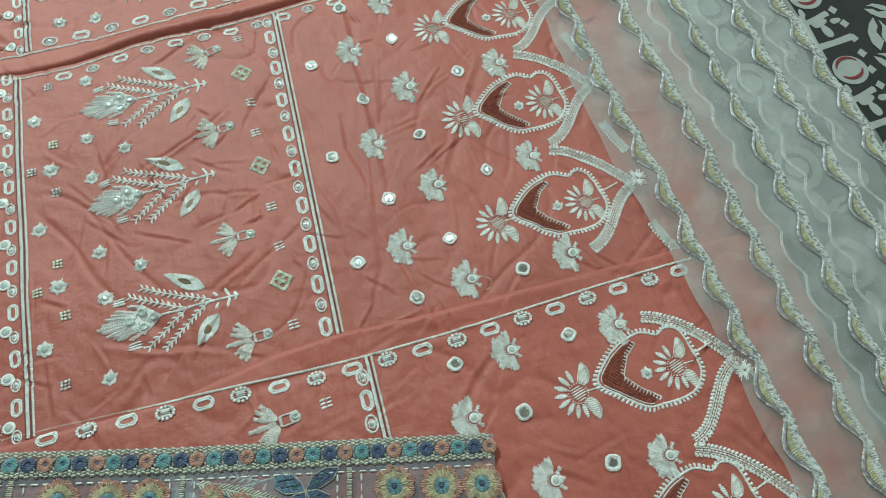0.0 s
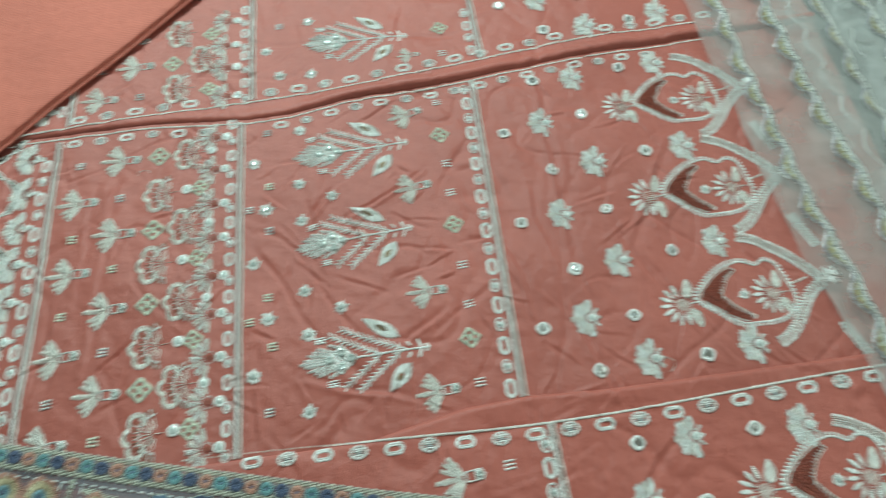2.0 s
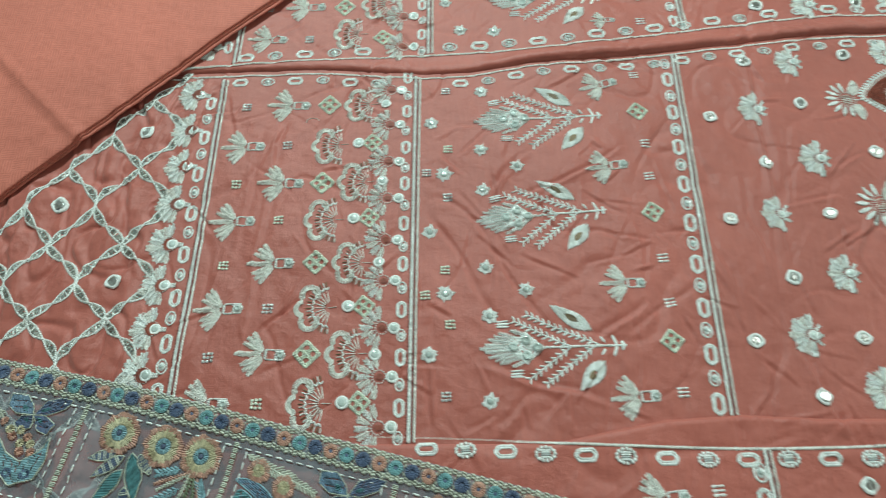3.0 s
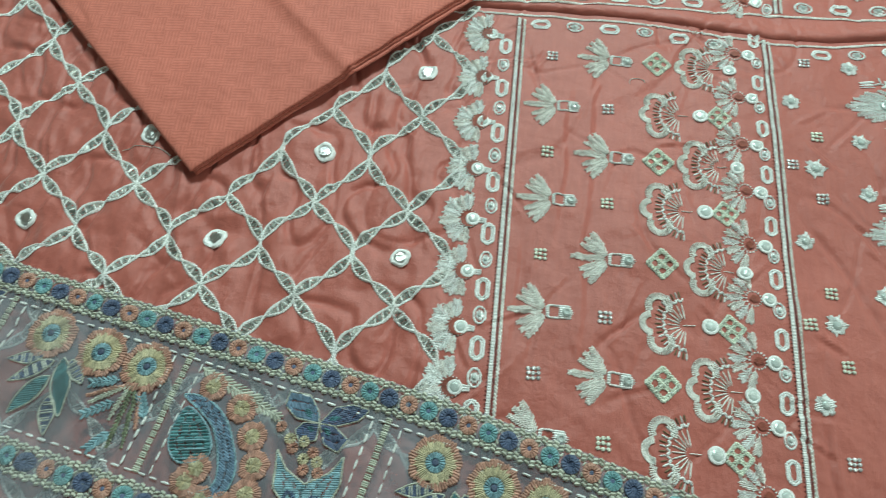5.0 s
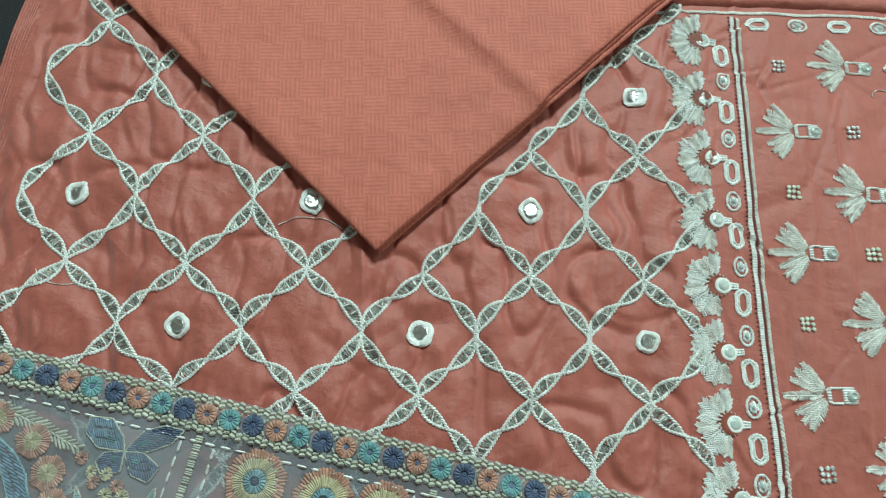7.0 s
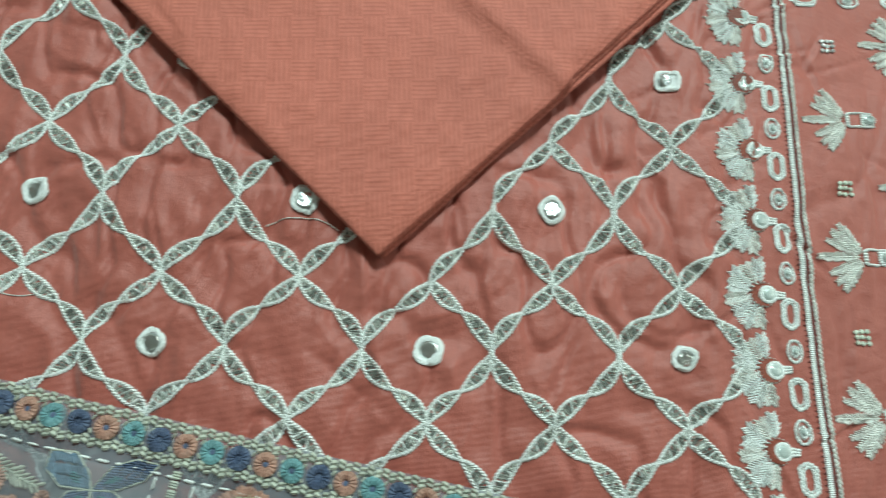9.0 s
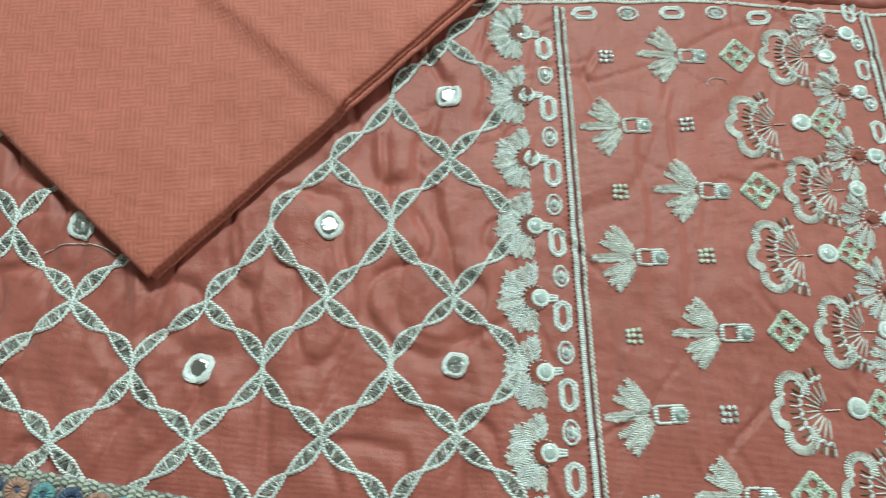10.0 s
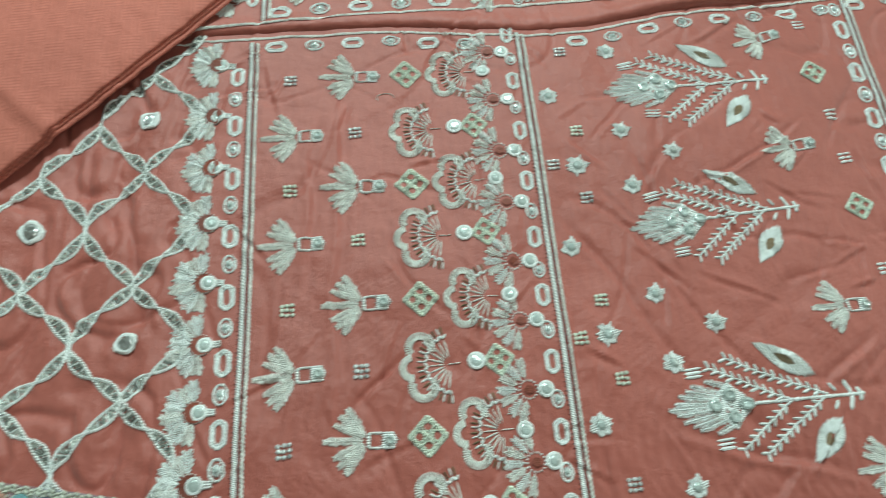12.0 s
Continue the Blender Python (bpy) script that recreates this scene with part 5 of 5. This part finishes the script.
def frond(a, b, m, n=6, ln=0.0042):
    s = Stitchery(m)
    a, b = np.array(a), np.array(b)
    d = (b - a) / np.linalg.norm(b - a)
    s.chain([tuple(a), tuple(b)], 0.002, 0.0009, 0.0008)
    for i in range(n):
        p = a + (b - a) * (i + 0.4) / n
        for sg in (-1, 1):
            e = p + d * ln * 0.75 + np.array((-d[1], d[0])) * sg * ln * 0.6
            s.stitch(tuple(p), tuple(e), 0.0016, 0.0009)
    return s


def in_block(s, u_left):
    """Turn block drawing (from its west side, downwards) into places on the stole."""
    s.v = [(*stole_xy(u_left - a, b), c) for a, b, c in s.v]
    s.f = [f[::-1] for f in s.f]
    return s


def centred(s, c):
    s.v = [(x + c[0], y + c[1], z) for x, y, z in s.v]
    return s


def bouquet(u_left):
    for c in ((0.0282, 0.0295), (0.058, 0.0305), (0.0835, 0.0305)):
        in_block(centred(big_flower(), c), u_left).put("flower", 0, 0, 0, ztop, stole, label="terracotta and yellow stitched flower")
    for a, b, w, m, st in (((0.041, 0.0385), (0.0535, 0.066), 0.0052, M_TEAL, False), ((0.039, 0.049), (0.0275, 0.072), 0.0046, M_TEAL, False),
                           ((0.037, 0.0415), (0.0205, 0.0575), 0.0034, M_NAVY, True), ((0.0316, 0.041), (0.0145, 0.0475), 0.0032, M_NAVY, True),
                           ((0.044, 0.058), (0.0515, 0.0755), 0.0040, M_NAVY, True), ((0.0455, 0.0385), (0.057, 0.048), 0.0036, M_NAVY, True)):
        in_block(leaf(a, b, w, m, st), u_left).put("leaf", 0, 0, 0, ztop, stole)
    for a, b in (((0.0605, 0.046), (0.074, 0.0405)), ((0.0645, 0.061), (0.077, 0.051)), ((0.075, 0.075), (0.0815, 0.0645)), ((0.088, 0.045), (0.094, 0.054))):
        in_block(frond(b, a, M_SKY), u_left).put("frond", 0, 0, 0, ztop, stole)
    for a, b, m in (((0.081, 0.041), (0.061, 0.052), M_ORANGE), ((0.081, 0.041), (0.064, 0.055), M_CREAM), ((0.081, 0.041), (0.078, 0.060), M_CREAM), ((0.082, 0.041), (0.083, 0.072), M_OLIVE),
                    ((0.084, 0.043), (0.091, 0.070), M_OLIVE), ((0.086, 0.043), (0.093, 0.060), M_ORANGE)):
        s = Stitchery(m)
        s.feather(a, b, 0.0014, 0.0012, 0.0010)
        in_block(s, u_left).put("plume", 0, 0, 0, ztop, stole)


def paisley(u_left):
    for c in ((0.0184, 0.0295), (0.0362, 0.0348), (0.0469, 0.0457), (0.0536, 0.0575), (0.0555, 0.0706), (0.0281, 0.0673), (0.0254, 0.0742), (0.0365, 0.0798), (0.0475, 0.0790)):
        in_block(centred(small_flower(0.0078), c), u_left).put("flower", 0, 0, 0, ztop, stole, label="small terracotta flower with yellow heart")
    line = rounded([(0.0061, 0.0374), (0.018, 0.0358), (0.0305, 0.0412), (0.0399, 0.0514), (0.0467, 0.0632), (0.0459, 0.0736), (0.0385, 0.0773), (0.0332, 0.0764), (0.0387, 0.0732), (0.0393, 0.0669), (0.0338, 0.0558), (0.0267, 0.0471), (0.0174, 0.0421)], 4)
    s = Stitchery(M_BLUE, M_SKY)
    s.fill(line, 0.35, 0.0010, 0.0012, 0.0008, 0, longest=0.006)
    s.chain(line + line[:1], 0.002, 0.0011, 0.0010, 1)
    in_block(s, u_left).put("crescent", 0, 0, 0, ztop, stole, label="slate-blue satin-stitched crescent")
    o = [(0.0094, 0.0435), (0.0166, 0.0435), (0.0265, 0.0500), (0.0310, 0.0600), (0.0189, 0.0673), (0.0089, 0.0593)]
    o = rounded(o, 4)
    s = Stitchery(M_TEAL, M_SKY)
    s.fill(o, -0.35, 0.0016, 0.0015, 0.0008, 0, longest=0.005)
    s.fill([((x - 0.024) * 0.9 + 0.024, (y - 0.054) * 0.9 + 0.054) for x, y in o], -0.35, 0.0042, 0.0012, 0.0014, 1)
    s.chain(o + o[:1], 0.002, 0.0011, 0.0010, 1)
    in_block(s, u_left).put("teal_bud", 0, 0, 0, ztop, stole)
    s = Stitchery(M_CREAM)
    s.feather((0.0085, 0.0225), (0.056, 0.0335), 0.0040, 0.0016, 0.0013)
    in_block(s, u_left).put("cream_plume", 0, 0, 0, ztop, stole)
    s = Stitchery(M_NAVY, M_TEAL, M_CREAM, M_BLUE)
    c = np.array((0.0755, 0.0300))
    for k, wing in enumerate(([(0.0730, 0.0245), (0.0660, 0.0185), (0.0560, 0.0200), (0.0565, 0.0270), (0.0640, 0.0310)], [(0.0800, 0.0205), (0.0880, 0.0165), (0.0965, 0.0165), (0.0930, 0.0230), (0.0840, 0.0285)],
                              [(0.0830, 0.0290), (0.0915, 0.0330), (0.0890, 0.0400), (0.0815, 0.0385)], [(0.0770, 0.0380), (0.0700, 0.0410), (0.0655, 0.0365), (0.0680, 0.0320)])):
        wing = [tuple(c)] + wing
        mid = np.mean(wing, axis=0)
        turn = math.atan2(mid[1] - c[1], mid[0] - c[0])
        s.fill(wing, turn + 0.5, 0.0009, 0.0014, 0.0008, 0 if k else 3, longest=0.005)
        core = [tuple(c + (np.array(p) - c) * 0.30 + (mid - c) * 0.34) for p in wing]
        s.fill(core, turn - 0.4, 0.0009, 0.0012, 0.0014, 1)
        s.chain(wing + wing[:1], 0.0016, 0.0008, 0.0008, 2)
    in_block(s, u_left).put("butterfly_motif", 0, 0, 0, ztop, stole, label="navy and sky-blue stitched butterfly shape")
    o = [(0.0612, 0.0474), (0.0690, 0.0545), (0.0800, 0.0580), (0.0890, 0.0500), (0.0930, 0.0410), (0.0960, 0.0530), (0.0935, 0.0656), (0.0795, 0.0723), (0.0663, 0.0640)]
    s = Stitchery(M_SKY, M_CREAM, M_NAVY)
    s.fill(o, -0.3, 0.0010, 0.0012, 0.0007, 0, longest=0.006)
    s.chain(o + o[:1], 0.002, 0.0011, 0.0010, 1)
    for c in ((0.075, 0.0655), (0.087, 0.064)):
        s.ring(c, 0.0034, 0.0024, 2, 14, 0.0013, 0.0012)
    in_block(s, u_left).put("sky_leaf", 0, 0, 0, ztop, stole)
    for i, c in enumerate(((0.0585, 0.0368), (0.0651, 0.0408), (0.072, 0.0400), (0.0677, 0.0443), (0.0779, 0.0435), (0.0746, 0.0477), (0.0813, 0.0470), (0.0765, 0.0522), (0.0836, 0.0515))):
        s = Stitchery(M_ORANGE if i in (0, 3, 4, 7, 8) else M_YELLOW)
        s.ring(c, 0.0030, 0.0026, 0, 11, 0.0016, 0.0015)
        in_block(s, u_left).put("bud", 0, 0, 0, ztop, stole)


for k in range(len(DIV) - 1):
    (bouquet if k % 2 == 0 else paisley)(DIV[k + 1])
# pale bows worked on the plain part of the tulle
for k in range(9):
    u = 0.06 + 0.105 * k
    s = Stitchery(M_WHITE)
    for sg in (-1, 1):
        s.chain(bezier((0, 0), (0.012 * sg, 0.022), (0.045 * sg, 0.014), (0.030 * sg, -0.006), 18) + bezier((0.030 * sg, -0.006), (0.020 * sg, -0.016), (0.008 * sg, -0.004), (0, 0), 12), 0.0022, 0.0014, 0.0004)
        s.chain(bezier((0, 0), (0.006 * sg, -0.012), (0.016 * sg, -0.016), (0.018 * sg, -0.034), 14), 0.0022, 0.0012, 0.0004)
    x, y = stole_xy(u, 0.125)
    s.put("bow_motif", x, y, UA, ztop, stole)

# ---- white net stole with wavy metallic trims ----
net_stole = thing("net_stole", "white net stole with wavy silver and gold trims, folded in layers", "stole")


def net_left(y):
    return np.interp(y, (-0.45, -0.236, -0.133, -0.063, 0.032, 0.18, 0.35), (0.466, 0.449, 0.440, 0.428, 0.421, 0.417, 0.412)) + 0.004 * value_noise(y, y * 0, 0.02, 51)


def z_net(x, y):
    fall = smooth(0.515, 0.56, x)
    return (lie(x, y) * 0.5 + 0.0062) * (1 - fall) - 0.0015 * fall + 0.003 * value_noise(x, y, 0.04, 52) + 0.0014 * value_noise(x * 1.4, y * 0.6, 0.018, 53)


def net_layer(name, x0, x1, lift, m):
    ys = np.linspace(-0.45, 0.36, 190)
    s = np.linspace(0, 1, 70)
    X = x0(ys)[:, None] + (x1(ys) - x0(ys))[:, None] * s[None, :]
    Y = np.repeat(ys[:, None], 70, 1)
    f = [(i * 70 + j, i * 70 + j + 1, (i + 1) * 70 + j + 1, (i + 1) * 70 + j) for i in range(189) for j in range(69)]
    return mesh_object(name, np.stack([X, Y, z_net(X, Y) + lift], -1).reshape(-1, 3), f, [m], None, True, net_stole, "see-through white net")


WAVES = (((0.440, 0.30), (0.442, 0.114), (0.445, 0.014), (0.455, -0.076), (0.460, -0.155), (0.464, -0.233), (0.470, -0.36)),
         ((0.482, 0.30), (0.489, 0.103), (0.499, -0.022), (0.503, -0.123), (0.507, -0.208), (0.511, -0.36)),
         ((0.538, 0.30), (0.544, 0.09), (0.550, 0.006), (0.552, -0.074), (0.553, -0.17), (0.556, -0.36)),
         ((0.584, 0.30), (0.594, 0.077), (0.600, -0.053), (0.605, -0.119), (0.609, -0.36)),
         ((0.628, 0.30), (0.636, 0.067), (0.641, -0.005), (0.645, -0.114), (0.655, -0.36)))
PITCH = 0.0385


def trim_line(w, y):
    p = np.array(sorted(w, key=lambda q: q[1]))
    return np.interp(y, p[:, 1], p[:, 0])


net_right = lambda y: np.interp(y, (-0.45, -0.11, 0.07, 0.14, 0.36), (0.668, 0.655, 0.647, 0.640, 0.622)) + 0.003 * value_noise(y, y * 0, 0.03, 54)
net_layer("net", net_left, net_right, 0.0, M_NET)
net_layer("net_under", lambda y: trim_line(WAVES[1], y) + 0.004, lambda y: net_right(y) - 0.012, -0.0014, M_NET)



def bulge(y, phase):
    return 0.0012 + 0.0080 * np.abs(np.sin(math.pi * (y - phase) / PITCH)) ** 1.3


for k, w in enumerate(WAVES):
    ys = np.linspace(0.28, -0.36, 420)
    ph = 0.010 * k + 0.004
    xr = trim_line(w, ys) + 0.0040 + 0.0012 * np.cos(2 * math.pi * (ys - ph) / PITCH)
    top = lambda x, y: z_net(x, y) + 0.0003
    trim = Stitchery(M_SILVER, M_WHITE)
    for x, y, i in zip(xr, ys, range(420)):
        for q in (-0.0024, -0.0009, 0.0006, 0.0021):
            ry = random.uniform(-0.0008, 0.0008)
            trim.stitch((x + q - 0.0010, y + ry + 0.0007), (x + q + 0.0010, y - ry - 0.0007), 0.0013, 0.0017, random.choice((0, 0, 1, 1, 1)))
    braid = trim.put("wavy_trim", 0, 0, 0, top, net_stole, label="silver sequined braid edging a wavy trim")
    fill = Stitchery(M_GOLD, M_CREAM)
    xl = xr - bulge(ys, ph)
    for i in range(0, 420):
        if xr[i] - xl[i] > 0.0034:
            fill.stitch((xl[i] + 0.0012, ys[i] - 0.0006), (xr[i] - 0.0012, ys[i] + 0.0012), 0.0015, 0.0008, 1 if i % 4 == 0 else 0)
    fill.put("gold_fill", 0, 0, 0, top, braid, label="mustard-gold hatched lens shapes")
    cord = Stitchery(M_MAUVE, M_SILVER)
    cord.chain(list(zip(xl, ys)), 0.0022, 0.0016, 0.0013, 0)
    cord.chain(list(zip(xl - 0.0016, ys)), 0.0022, 0.0014, 0.0010, 1)
    cord.put("wavy_cord", 0, 0, 0, top, braid, label="mauve and silver cord along the wave")
for k, dx in ((1, 0.030), (2, 0.026), (3, 0.024)):
    ys = np.linspace(0.28, -0.36, 390)
    xl = trim_line(WAVES[k], ys) + dx - bulge(ys, 0.015)
    s = Stitchery(M_TULLE, M_WHITE)
    s.chain(list(zip(xl, ys)), 0.0022, 0.0010, 0.0004, 1)
    s.chain(list(zip(xl + 0.0016, ys)), 0.0022, 0.0008, 0.0004, 1)
    s.put("under_trim", 0, 0, 0, lambda x, y: z_net(x, y) - 0.0013, net_stole, label="wavy trim seen dimly through the net")
for x, y in ((0.4405, 0.0215), (0.4405, -0.0725), (0.4405, 0.1145), (0.456, -0.230)):
    s = Stitchery(M_WHITE)
    for i in range(110):
        t, r = random.uniform(0, 6.28), random.uniform(0.002, 0.0090)
        q = t + random.uniform(-0.6, 0.6)
        s.stitch((0.3 * r * math.cos(t), 0.3 * r * math.sin(t)), (r * math.cos(q), r * math.sin(q)), 0.0006, 0.0006)
    s.put("thread_tuft", x, y, 0, z_net, net_stole, label="fuzzy white knot of thread")

# short zigzag edgings dimly seen below the net
for x, y, ln in ((0.438, 0.062, 0.030), (0.439, -0.030, 0.030), (0.444, -0.122, 0.028), (0.452, -0.205, 0.030), (0.470, -0.275, 0.030)):
    wheat([(x - 0.004, y + ln / 2), (x, y), (x + 0.006, y - ln / 2)], 0.0050).put("zigzag_edging", 0, 0, 0, z_center, center)

# ---- loose ends of thread lying on the cloth ----
for x, y, r, a0, a1, hz in ((-0.388, 0.006, 0.020, 0.6, 2.4, z_center), (-0.5, -0.012, 0.012, 3.2, 5.6, z_center), (0.297, -0.122, 0.010, 5.2, 7.4, z_center),
                            (0.118, 0.196, 0.018, 1.3, 1.8, z_upper), (-0.094, 0.098, 0.005, 0, 3.6, z_center)):
    s = Stitchery(M_IVORY)
    s.chain([(r * math.cos(t), r * 0.6 * math.sin(t)) for t in np.linspace(a0, a1, 18)], 0.0015, 0.0005, 0.0004)
    tagged(s.put("loose_thread", x, y, 0, hz, None, label="short stray end of ivory thread on coral silk"), category="thread", group="stray threads")
